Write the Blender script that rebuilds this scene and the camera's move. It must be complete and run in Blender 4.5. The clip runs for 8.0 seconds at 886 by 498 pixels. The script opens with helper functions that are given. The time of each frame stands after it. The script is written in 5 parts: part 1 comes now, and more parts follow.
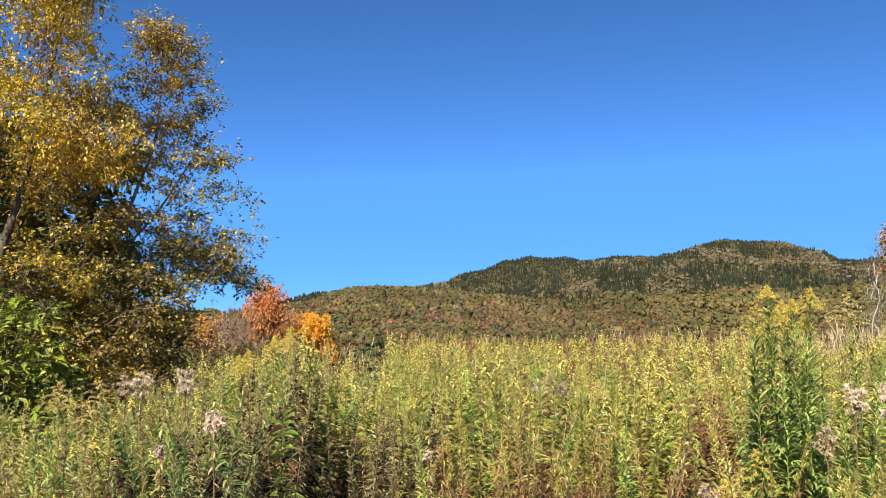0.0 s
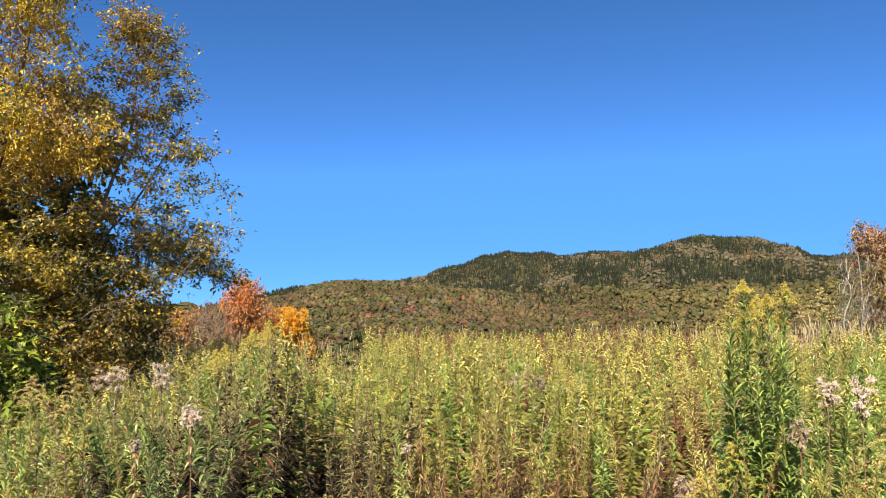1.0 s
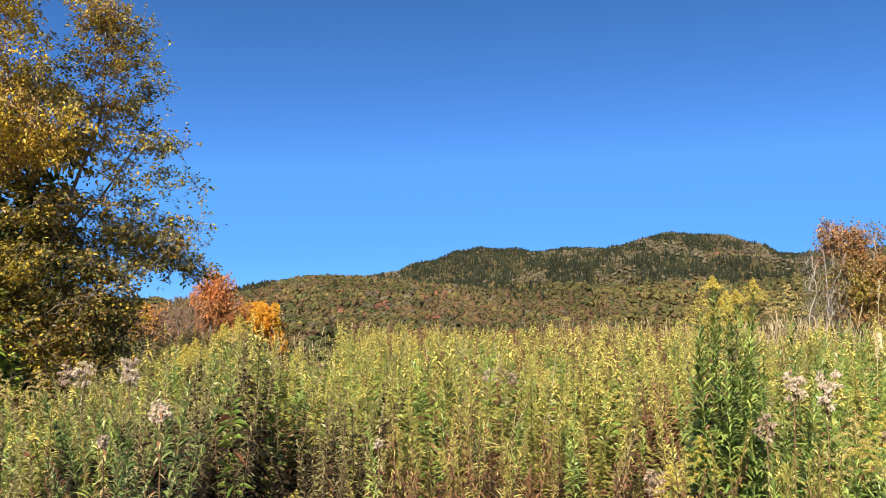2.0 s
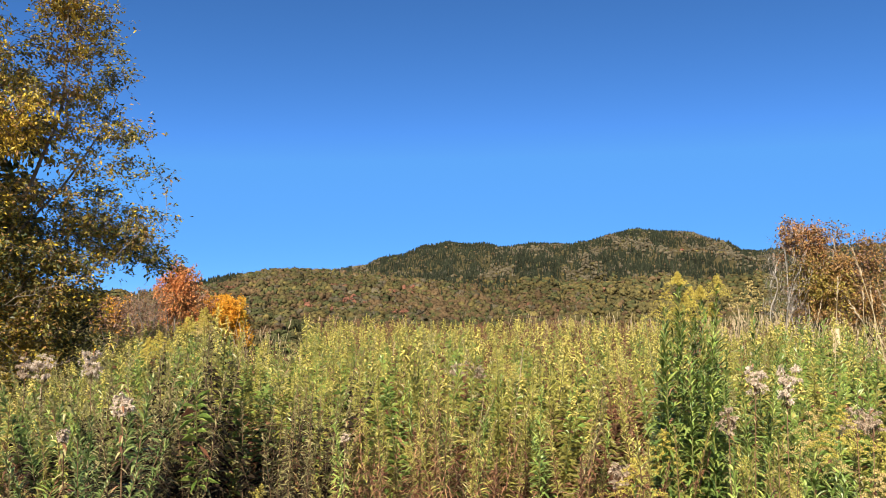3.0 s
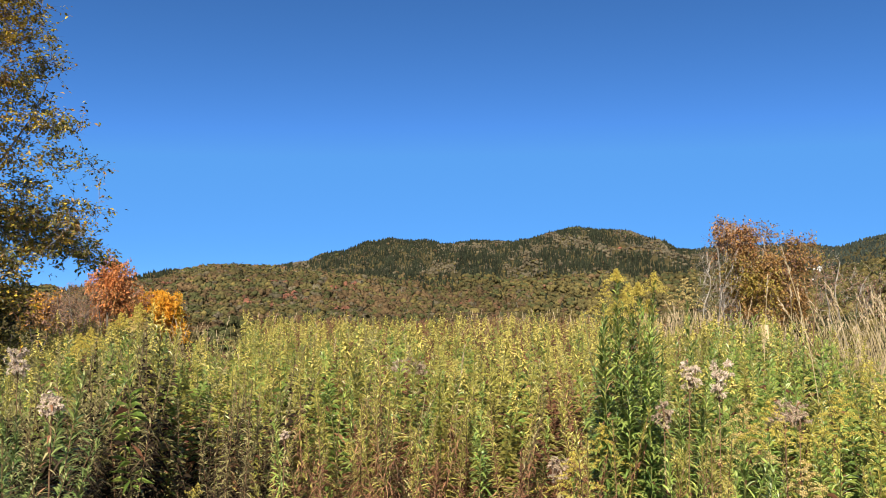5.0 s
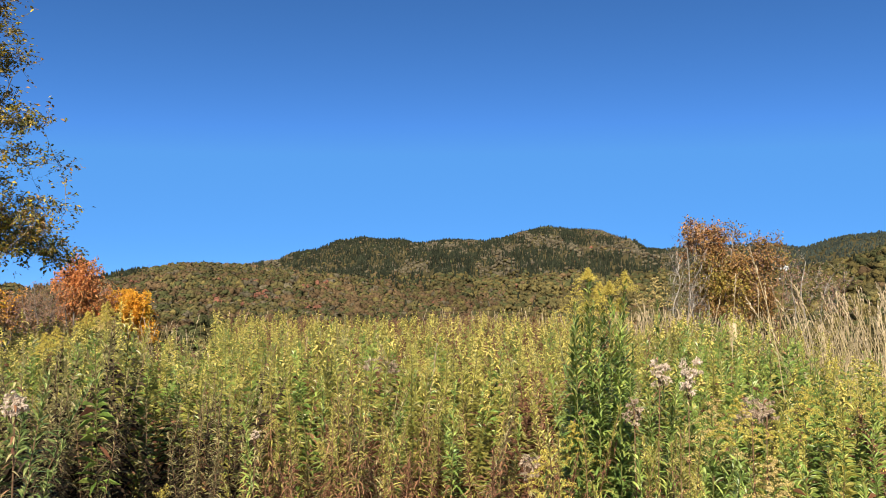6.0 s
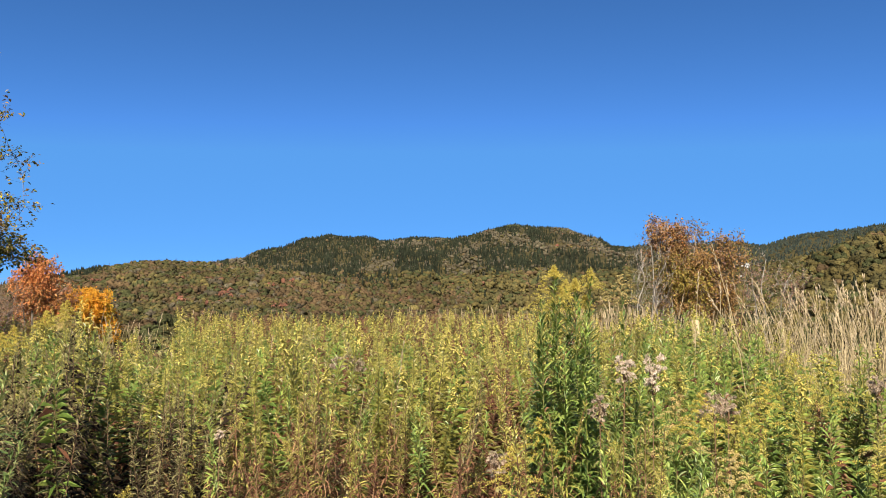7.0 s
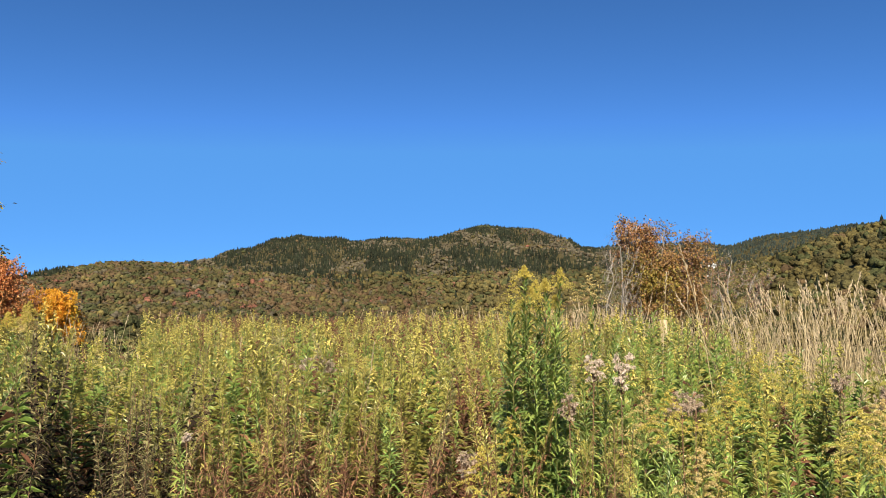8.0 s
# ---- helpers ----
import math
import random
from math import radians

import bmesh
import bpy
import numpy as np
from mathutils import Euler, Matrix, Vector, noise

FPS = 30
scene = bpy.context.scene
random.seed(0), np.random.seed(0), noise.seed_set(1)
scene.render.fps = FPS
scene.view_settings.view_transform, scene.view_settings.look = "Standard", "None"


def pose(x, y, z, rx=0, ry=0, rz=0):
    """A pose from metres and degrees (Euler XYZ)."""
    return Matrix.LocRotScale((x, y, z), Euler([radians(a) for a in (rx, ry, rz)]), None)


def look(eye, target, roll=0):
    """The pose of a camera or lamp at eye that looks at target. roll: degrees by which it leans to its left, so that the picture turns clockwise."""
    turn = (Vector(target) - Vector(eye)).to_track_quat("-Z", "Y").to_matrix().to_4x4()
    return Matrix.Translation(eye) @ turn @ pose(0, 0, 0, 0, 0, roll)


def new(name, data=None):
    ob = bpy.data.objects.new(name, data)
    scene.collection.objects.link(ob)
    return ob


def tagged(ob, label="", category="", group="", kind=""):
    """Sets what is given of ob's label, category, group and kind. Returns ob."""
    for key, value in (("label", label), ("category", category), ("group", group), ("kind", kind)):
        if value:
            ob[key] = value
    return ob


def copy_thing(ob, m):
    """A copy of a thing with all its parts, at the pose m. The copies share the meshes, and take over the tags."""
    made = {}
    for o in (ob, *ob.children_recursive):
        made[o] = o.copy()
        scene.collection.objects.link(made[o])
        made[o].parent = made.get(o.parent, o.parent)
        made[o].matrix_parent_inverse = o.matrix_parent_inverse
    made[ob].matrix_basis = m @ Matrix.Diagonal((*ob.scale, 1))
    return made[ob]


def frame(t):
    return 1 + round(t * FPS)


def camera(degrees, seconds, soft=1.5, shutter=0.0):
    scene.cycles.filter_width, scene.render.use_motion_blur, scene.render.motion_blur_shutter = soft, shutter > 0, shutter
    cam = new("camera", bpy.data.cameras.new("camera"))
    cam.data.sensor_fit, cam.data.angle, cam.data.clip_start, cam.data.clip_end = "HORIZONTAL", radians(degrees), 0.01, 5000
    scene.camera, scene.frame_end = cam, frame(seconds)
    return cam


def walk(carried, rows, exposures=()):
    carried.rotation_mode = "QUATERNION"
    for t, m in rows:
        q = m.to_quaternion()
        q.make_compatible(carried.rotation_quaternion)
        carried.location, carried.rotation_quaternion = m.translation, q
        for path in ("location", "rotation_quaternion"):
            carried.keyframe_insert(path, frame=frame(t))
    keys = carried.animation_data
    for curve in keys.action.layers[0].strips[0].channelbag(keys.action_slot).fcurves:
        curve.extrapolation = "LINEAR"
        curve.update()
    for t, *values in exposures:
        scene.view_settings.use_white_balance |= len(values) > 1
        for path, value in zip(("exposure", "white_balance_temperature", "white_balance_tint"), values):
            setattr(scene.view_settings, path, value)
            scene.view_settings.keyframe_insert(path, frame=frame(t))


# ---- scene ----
EYE = 1.65                    # height of the lens over the ground
PATH = [
    (0, 0.0000, 0.0000, 0.0000, 5.500, 0.000, 0.000),
    (0.5, -0.0016, 0.0020, -0.0010, 5.277, -0.039, -0.826),
    (1, -0.0030, 0.0039, -0.0020, 5.077, -0.077, -1.638),
    (1.5, -0.0042, 0.0058, -0.0030, 4.907, -0.115, -2.572),
    (3, -0.0068, 0.0115, -0.0058, 4.325, -0.564, -6.140),
    (3.5, -0.0073, 0.0133, -0.0067, 4.126, -0.634, -7.243),
    (4, -0.0077, 0.0152, -0.0075, 4.066, -0.620, -8.389),
    (4.5, -0.0078, 0.0170, -0.0084, 4.091, -0.631, -9.486),
    (6, -0.0073, 0.0223, -0.0108, 4.069, -0.684, -12.596),
    (6.5, -0.0068, 0.0241, -0.0115, 3.973, -0.603, -13.780),
    (7, -0.0061, 0.0258, -0.0123, 3.939, -0.517, -15.079),
    (7.5, -0.0052, 0.0275, -0.0130, 3.951, -0.492, -16.246),
    (8, -0.0042, 0.0292, -0.0137, 4.003, -0.378, -17.281),
]
cam = camera(60.55, 8.0, soft=0.2)
walk(cam, [(t, pose(x, y, EYE + z, 90 + p, r, w)) for t, x, y, z, p, r, w in PATH],
     [(0, 1.28), (1.5, 1.23), (3.0, 1.14), (3.5, 1.11), (4.5, 1.05), (6.5, 1.01), (8, 0.98)])

# ---- sky and sun ----
SUN_AZ, SUN_EL = -160.0, 39.0     # degrees clockwise from straight ahead (+y), and above the horizon
world = bpy.data.worlds.new("sky")
scene.world = world
world.use_nodes = True
wn = world.node_tree.nodes
sky = wn.new("ShaderNodeTexSky")
sky.sky_type = "NISHITA"
sky.sun_disc = False
sky.sun_elevation = radians(SUN_EL)
sky.sun_rotation = radians(SUN_AZ)
sky.altitude = 2500
sky.air_density, sky.dust_density, sky.ozone_density = 0.32, 0.0, 5.0
wn["Background"].inputs["Strength"].default_value = 0.154
clear = wn.new("ShaderNodeHueSaturation")      # the clear dry air of an October noon
clear.inputs["Hue"].default_value, clear.inputs["Saturation"].default_value = 0.497, 1.12
world.node_tree.links.new(sky.outputs[0], clear.inputs["Color"])
even = wn.new("ShaderNodeMix")                # no bright haze over the far ridges
even.data_type, even.blend_type = "RGBA", "DARKEN"
even.inputs[0].default_value, even.inputs[7].default_value = 0.84, (0.345, 1.17, 2.74, 1)
world.node_tree.links.new(clear.outputs[0], even.inputs[6])
world.node_tree.links.new(even.outputs[2], wn["Background"].inputs["Color"])
sun_data = bpy.data.lights.new("sun", "SUN")
sun_data.energy, sun_data.angle, sun_data.color = 5.0, radians(0.53), (1.0, 0.91, 0.78)
sun = new("sun", sun_data)
_a, _e = radians(SUN_AZ), radians(SUN_EL)
sun.matrix_world = look((math.sin(_a) * math.cos(_e) * 50, math.cos(_a) * math.cos(_e) * 50, math.sin(_e) * 50), (0, 0, 0))

# ---- materials ----


def node_mat(name):
    m = bpy.data.materials.new(name)
    m.use_nodes = True
    return m, m.node_tree.nodes, m.node_tree.links


def ramp_node(nodes, stops):
    r = nodes.new("ShaderNodeValToRGB")
    while len(r.color_ramp.elements) < len(stops):
        r.color_ramp.elements.new(0.5)
    for e, (p, c) in zip(r.color_ramp.elements, stops):
        e.position, e.color = p, (*c, 1)
    return r


def mix_node(nodes, links, mode, fac, a, b):
    m = nodes.new("ShaderNodeMix")
    m.data_type, m.blend_type = "RGBA", mode
    for sock, val in ((m.inputs[0], fac), (m.inputs[6], a), (m.inputs[7], b)):
        if hasattr(val, "is_linked"):
            links.new(val, sock)
        elif isinstance(val, tuple):
            sock.default_value = (*val, 1)
        else:
            sock.default_value = val
    return m.outputs[2]


def leaf_mat(name, colors, patch=None, scale=0.8, through_light=0.2, rough=0.5, spec=0.35, grain=60.0, bump=0.0, edge=0.10):
    """Leaves: each blade takes its own colour, broad patches of the growth differ, and light comes through."""
    m, n, k = node_mat(name)
    geo = n.new("ShaderNodeNewGeometry")
    ramp = ramp_node(n, [(i / max(1, len(colors) - 1), c) for i, c in enumerate(colors)])
    k.new(geo.outputs["Random Per Island"], ramp.inputs[0])
    col = ramp.outputs[0]
    if patch:
        big = n.new("ShaderNodeTexNoise")
        big.inputs["Scale"].default_value, big.inputs["Detail"].default_value = scale, 2
        k.new(geo.outputs["Position"], big.inputs["Vector"])
        fac = ramp_node(n, [(0.52 - edge, (0, 0, 0)), (0.52 + edge, (1, 1, 1))])
        k.new(big.outputs[0], fac.inputs[0])
        col = mix_node(n, k, "MIX", fac.outputs[0], col, mix_node(n, k, "MIX", 0.65, col, patch))
    fine = n.new("ShaderNodeTexNoise")
    fine.inputs["Scale"].default_value, fine.inputs["Detail"].default_value = grain, 2
    k.new(geo.outputs["Position"], fine.inputs["Vector"])
    tone = ramp_node(n, [(0.3, (0.72, 0.70, 0.66)), (0.7, (1.15, 1.15, 1.15))])
    k.new(fine.outputs[0], tone.inputs[0])
    col = mix_node(n, k, "MULTIPLY", 1.0, col, tone.outputs[0])
    bsdf = n["Principled BSDF"]
    k.new(col, bsdf.inputs["Base Color"])
    bsdf.inputs["Roughness"].default_value = rough
    bsdf.inputs["Specular IOR Level"].default_value = spec
    if bump > 0:
        bp = n.new("ShaderNodeBump")
        bp.inputs["Strength"].default_value, bp.inputs["Distance"].default_value = 1.0, bump
        fine.inputs["Detail"].default_value = 5
        k.new(fine.outputs[0], bp.inputs["Height"])
        k.new(bp.outputs[0], bsdf.inputs["Normal"])
    if through_light > 0:
        tr = n.new("ShaderNodeBsdfTranslucent")
        k.new(col, tr.inputs["Color"])
        mx = n.new("ShaderNodeMixShader")
        mx.inputs[0].default_value = through_light
        k.new(bsdf.outputs[0], mx.inputs[1])
        k.new(tr.outputs[0], mx.inputs[2])
        k.new(mx.outputs[0], n["Material Output"].inputs["Surface"])
    return m


def bark_mat(name, dark, light, scale=18.0, bump=0.5, stretch=0.25, rough=0.85):
    m, n, k = node_mat(name)
    tc = n.new("ShaderNodeTexCoord")
    mp = n.new("ShaderNodeMapping")
    mp.inputs["Scale"].default_value = (1, 1, stretch)
    k.new(tc.outputs["Object"], mp.inputs["Vector"])
    no = n.new("ShaderNodeTexNoise")
    no.inputs["Scale"].default_value, no.inputs["Detail"].default_value = scale, 6
    k.new(mp.outputs[0], no.inputs["Vector"])
    patch = n.new("ShaderNodeTexNoise")
    patch.inputs["Scale"].default_value = 2.3
    k.new(tc.outputs["Object"], patch.inputs["Vector"])
    r = ramp_node(n, [(0.32, dark), (0.68, light)])
    k.new(no.outputs[0], r.inputs[0])
    tone = ramp_node(n, [(0.35, (0.65, 0.65, 0.62)), (0.65, (1.1, 1.08, 1.05))])
    k.new(patch.outputs[0], tone.inputs[0])
    k.new(mix_node(n, k, "MULTIPLY", 1.0, r.outputs[0], tone.outputs[0]), n["Principled BSDF"].inputs["Base Color"])
    b = n.new("ShaderNodeBump")
    b.inputs["Strength"].default_value, b.inputs["Distance"].default_value = bump, 0.01
    k.new(no.outputs[0], b.inputs["Height"])
    k.new(b.outputs[0], n["Principled BSDF"].inputs["Normal"])
    n["Principled BSDF"].inputs["Roughness"].default_value = rough
    n["Principled BSDF"].inputs["Specular IOR Level"].default_value = 0.2
    return m


STEM = leaf_mat("stem_green", [(0.09, 0.11, 0.03), (0.15, 0.155, 0.04), (0.11, 0.08, 0.035)], None, through_light=0, rough=0.6)
STEM_DRY = leaf_mat("stem_dry", [(0.10, 0.055, 0.03), (0.20, 0.12, 0.06), (0.07, 0.035, 0.025)], None, through_light=0, rough=0.7)
LEAF_LIME = leaf_mat("leaf_yellow_green", [(0.285, 0.295, 0.056), (0.41, 0.385, 0.080), (0.56, 0.48, 0.14), (0.35, 0.345, 0.064)], (0.18, 0.17, 0.035), 2.6, through_light=0.12, rough=0.38, spec=0.5, edge=0.08)
LEAF_GREEN = leaf_mat("leaf_green", [(0.16, 0.26, 0.055), (0.25, 0.35, 0.068), (0.42, 0.46, 0.11), (0.20, 0.30, 0.06)], (0.14, 0.21, 0.048), 3.0, through_light=0.12, rough=0.38, spec=0.5, edge=0.06)
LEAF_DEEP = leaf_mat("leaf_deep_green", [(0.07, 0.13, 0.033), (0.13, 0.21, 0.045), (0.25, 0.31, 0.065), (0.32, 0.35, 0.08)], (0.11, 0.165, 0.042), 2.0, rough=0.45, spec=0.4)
# dead leaves coloured near black to stand in for shade between stems
LEAF_DEAD_SHADE = leaf_mat("leaf_dead_shade", [(0.018, 0.013, 0.009), (0.032, 0.022, 0.014), (0.085, 0.060, 0.034), (0.017, 0.012, 0.009)], None, through_light=0.0, rough=0.85, spec=0.12)
LEAF_DARK = leaf_mat("leaf_dark_green", [(0.085, 0.14, 0.040), (0.14, 0.21, 0.055), (0.23, 0.29, 0.08), (0.33, 0.36, 0.12)], (0.10, 0.15, 0.042), 2.0, through_light=0.15, rough=0.42, spec=0.4)
LEAF_SAGE = leaf_mat("leaf_grey_green", [(0.20, 0.195, 0.070), (0.31, 0.28, 0.105), (0.46, 0.39, 0.18), (0.25, 0.235, 0.084)], (0.13, 0.115, 0.043), 2.6, through_light=0.12, edge=0.08)
LEAF_DEAD = leaf_mat("leaf_withered", [(0.10, 0.036, 0.022), (0.21, 0.092, 0.044), (0.36, 0.20, 0.10), (0.09, 0.029, 0.020)], None, through_light=0.15, rough=0.75)
BLOOM = leaf_mat("bloom_yellow", [(0.62, 0.50, 0.10), (0.76, 0.62, 0.14), (0.55, 0.47, 0.13)], (0.55, 0.46, 0.11), 1.6, through_light=0.38, rough=0.8, spec=0.05)
BLOOM_FADED = leaf_mat("bloom_faded_green", [(0.52, 0.45, 0.11), (0.64, 0.54, 0.15), (0.58, 0.46, 0.16)], (0.44, 0.42, 0.10), 1.2, through_light=0.3, rough=0.8, spec=0.05)
BLOOM_OCHRE = leaf_mat("bloom_faded_ochre", [(0.64, 0.47, 0.17), (0.74, 0.57, 0.24), (0.64, 0.51, 0.23)], None, through_light=0.38, rough=0.8, spec=0.05)
FLUFF = leaf_mat("seed_fluff", [(0.68, 0.56, 0.44), (0.80, 0.69, 0.57), (0.54, 0.42, 0.31), (0.74, 0.62, 0.50)], None, through_light=0.25, rough=0.9, spec=0.05)
FLUFF_DARK = leaf_mat("seed_fluff_brown", [(0.48, 0.37, 0.26), (0.60, 0.48, 0.36), (0.34, 0.25, 0.17)], None, through_light=0.3, rough=0.9, spec=0.05)
FLOSS = leaf_mat("white_floss", [(0.78, 0.77, 0.74), (0.85, 0.84, 0.80)], None, through_light=0.3, rough=0.9, spec=0.05)
STRAW = leaf_mat("straw", [(0.46, 0.34, 0.17), (0.58, 0.45, 0.25), (0.66, 0.54, 0.33), (0.40, 0.30, 0.14)], (0.44, 0.35, 0.16), 0.7, through_light=0.2, rough=0.6)
STRAW_HEAD = leaf_mat("straw_seed_head", [(0.50, 0.38, 0.23), (0.64, 0.52, 0.34), (0.56, 0.44, 0.29)], None, through_light=0.3, rough=0.85, spec=0.05)
GRASS = leaf_mat("grass_green", [(0.10, 0.15, 0.03), (0.22, 0.24, 0.06), (0.34, 0.30, 0.10)], (0.30, 0.24, 0.09), 0.5, through_light=0.3)

TREE_YELLOW = leaf_mat("tree_leaf_yellow", [(0.70, 0.47, 0.04), (0.80, 0.60, 0.06), (0.50, 0.42, 0.05), (0.72, 0.46, 0.05)], (0.56, 0.35, 0.05), 0.7, through_light=0.4)
TREE_OLIVE = leaf_mat("tree_leaf_olive", [(0.10, 0.13, 0.028), (0.23, 0.23, 0.048), (0.47, 0.36, 0.075), (0.31, 0.21, 0.055), (0.155, 0.185, 0.036)], (0.42, 0.31, 0.06), 0.9, through_light=0.35)
TREE_RUST = leaf_mat("tree_leaf_rust", [(0.25, 0.135, 0.045), (0.35, 0.19, 0.06), (0.19, 0.115, 0.045), (0.30, 0.175, 0.068)], (0.36, 0.20, 0.06), 1.6)
TREE_FRESH = leaf_mat("tree_leaf_fresh_green", [(0.16, 0.25, 0.02), (0.32, 0.40, 0.035), (0.50, 0.50, 0.06)], (0.17, 0.22, 0.03), 1.3, through_light=0.3)
# dark green leaf, also laid in as shade low and deep in crowns
TREE_DARK_SHADE = leaf_mat("tree_leaf_dark_shade", [(0.03, 0.055, 0.015), (0.06, 0.085, 0.02), (0.12, 0.11, 0.025)], (0.14, 0.10, 0.025), 0.8)
TREE_RED = leaf_mat("tree_leaf_red", [(0.58, 0.19, 0.06), (0.70, 0.27, 0.08), (0.45, 0.16, 0.05), (0.66, 0.33, 0.09)], (0.42, 0.19, 0.07), 0.6)
TREE_ORANGE = leaf_mat("tree_leaf_orange", [(0.68, 0.30, 0.02), (0.80, 0.40, 0.03), (0.58, 0.25, 0.02)], (0.68, 0.36, 0.03), 0.9)
TREE_MAUVE = leaf_mat("tree_twig_mauve", [(0.27, 0.15, 0.11), (0.36, 0.21, 0.14), (0.20, 0.11, 0.08)], None, through_light=0.1)
BARK = bark_mat("bark_grey_brown", (0.045, 0.035, 0.028), (0.20, 0.17, 0.14))
BARK_PALE = bark_mat("bark_pale", (0.20, 0.17, 0.14), (0.48, 0.44, 0.38))
BARK_MID = bark_mat("bark_light_brown", (0.10, 0.08, 0.06), (0.36, 0.30, 0.24))
STAKE_WOOD = bark_mat("weathered_pale_wood", (0.42, 0.30, 0.17), (0.68, 0.54, 0.34), 30, 0.3, 0.08)

# far woods: one colour family a kind of tree
def woods_mat(name, colors, rough=0.85):
    """Far crowns: leaf clumps differ a little, tree differs from tree, and broad stands from one another."""
    m, n, k = node_mat(name)
    geo = n.new("ShaderNodeNewGeometry")
    ramp = ramp_node(n, [(i / (len(colors) - 1), c) for i, c in enumerate(colors)])
    k.new(geo.outputs["Random Per Island"], ramp.inputs[0])
    col = ramp.outputs[0]
    for scale, lo, hi in ((0.10, 0.68, 1.28), (0.012, 0.76, 1.18), (1.5, 0.64, 1.24)):
        no = n.new("ShaderNodeTexNoise")
        no.inputs["Scale"].default_value, no.inputs["Detail"].default_value = scale, 3
        k.new(geo.outputs["Position"], no.inputs["Vector"])
        tone = ramp_node(n, [(0.36, (lo, lo, lo)), (0.64, (hi, hi, hi * 0.97))])
        k.new(no.outputs[0], tone.inputs[0])
        col = mix_node(n, k, "MULTIPLY", 1.0, col, tone.outputs[0])
    bsdf = n["Principled BSDF"]
    k.new(col, bsdf.inputs["Base Color"])
    bsdf.inputs["Roughness"].default_value, bsdf.inputs["Specular IOR Level"].default_value = rough, 0.05
    bp = n.new("ShaderNodeBump")
    bp.inputs["Strength"].default_value, bp.inputs["Distance"].default_value = 1.0, 0.6
    k.new(no.outputs[0], bp.inputs["Height"])
    k.new(bp.outputs[0], bsdf.inputs["Normal"])
    return m


W_OLIVE = woods_mat("woods_olive", [(0.082, 0.070, 0.029), (0.098, 0.082, 0.034), (0.090, 0.078, 0.033)])
W_GREEN = woods_mat("woods_green", [(0.062, 0.066, 0.027), (0.076, 0.078, 0.032), (0.069, 0.072, 0.030)])
W_BROWN = woods_mat("woods_russet", [(0.102, 0.068, 0.036), (0.122, 0.080, 0.042), (0.110, 0.076, 0.040)])
W_RED = woods_mat("woods_red", [(0.18, 0.078, 0.054), (0.21, 0.092, 0.060), (0.16, 0.082, 0.052)])
W_GOLD = woods_mat("woods_gold", [(0.112, 0.090, 0.034), (0.134, 0.105, 0.038), (0.108, 0.088, 0.035)])
W_GREY = woods_mat("woods_bare_grey", [(0.125, 0.108, 0.082), (0.165, 0.145, 0.112), (0.095, 0.080, 0.058)])
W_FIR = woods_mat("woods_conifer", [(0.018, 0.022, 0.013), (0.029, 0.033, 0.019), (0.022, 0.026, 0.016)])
# far firs: haze put into the base colour, lighter and bluer
W_FIR_HAZE = woods_mat("woods_conifer_haze", [(0.028, 0.036, 0.029), (0.040, 0.048, 0.038), (0.034, 0.042, 0.034)])
W_TAN = woods_mat("woods_thin_tan", [(0.098, 0.080, 0.050), (0.120, 0.100, 0.066), (0.084, 0.072, 0.046)])
WOODS = [W_OLIVE, W_GREEN, W_BROWN, W_RED, W_GOLD, W_GREY, W_FIR, W_TAN, W_FIR_HAZE]


def ground_mat(name, a, b, c, scale, bump):
    m, n, k = node_mat(name)
    geo = n.new("ShaderNodeNewGeometry")
    f = n.new("ShaderNodeTexNoise")
    f.inputs["Scale"].default_value, f.inputs["Detail"].default_value = scale, 8
    g = n.new("ShaderNodeTexNoise")
    g.inputs["Scale"].default_value, g.inputs["Detail"].default_value = scale / 14, 3
    for t in (f, g):
        k.new(geo.outputs["Position"], t.inputs["Vector"])
    r = ramp_node(n, [(0.3, a), (0.55, b), (0.75, c)])
    k.new(f.outputs[0], r.inputs[0])
    tone = ramp_node(n, [(0.35, (0.6, 0.62, 0.55)), (0.65, (1.2, 1.12, 1.0))])
    k.new(g.outputs[0], tone.inputs[0])
    k.new(mix_node(n, k, "MULTIPLY", 1.0, r.outputs[0], tone.outputs[0]), n["Principled BSDF"].inputs["Base Color"])
    bp = n.new("ShaderNodeBump")
    bp.inputs["Strength"].default_value, bp.inputs["Distance"].default_value = 0.8, bump
    k.new(f.outputs[0], bp.inputs["Height"])
    k.new(bp.outputs[0], n["Principled BSDF"].inputs["Normal"])
    n["Principled BSDF"].inputs["Roughness"].default_value = 0.95
    n["Principled BSDF"].inputs["Specular IOR Level"].default_value = 0.05
    return m


SOIL = ground_mat("meadow_soil", (0.05, 0.035, 0.02), (0.13, 0.10, 0.05), (0.16, 0.16, 0.06), 9.0, 0.03)
FOREST_FLOOR = ground_mat("forest_floor", (0.060, 0.050, 0.024), (0.088, 0.074, 0.034), (0.102, 0.088, 0.038), 0.4, 3.0)

# ---- mesh helpers ----


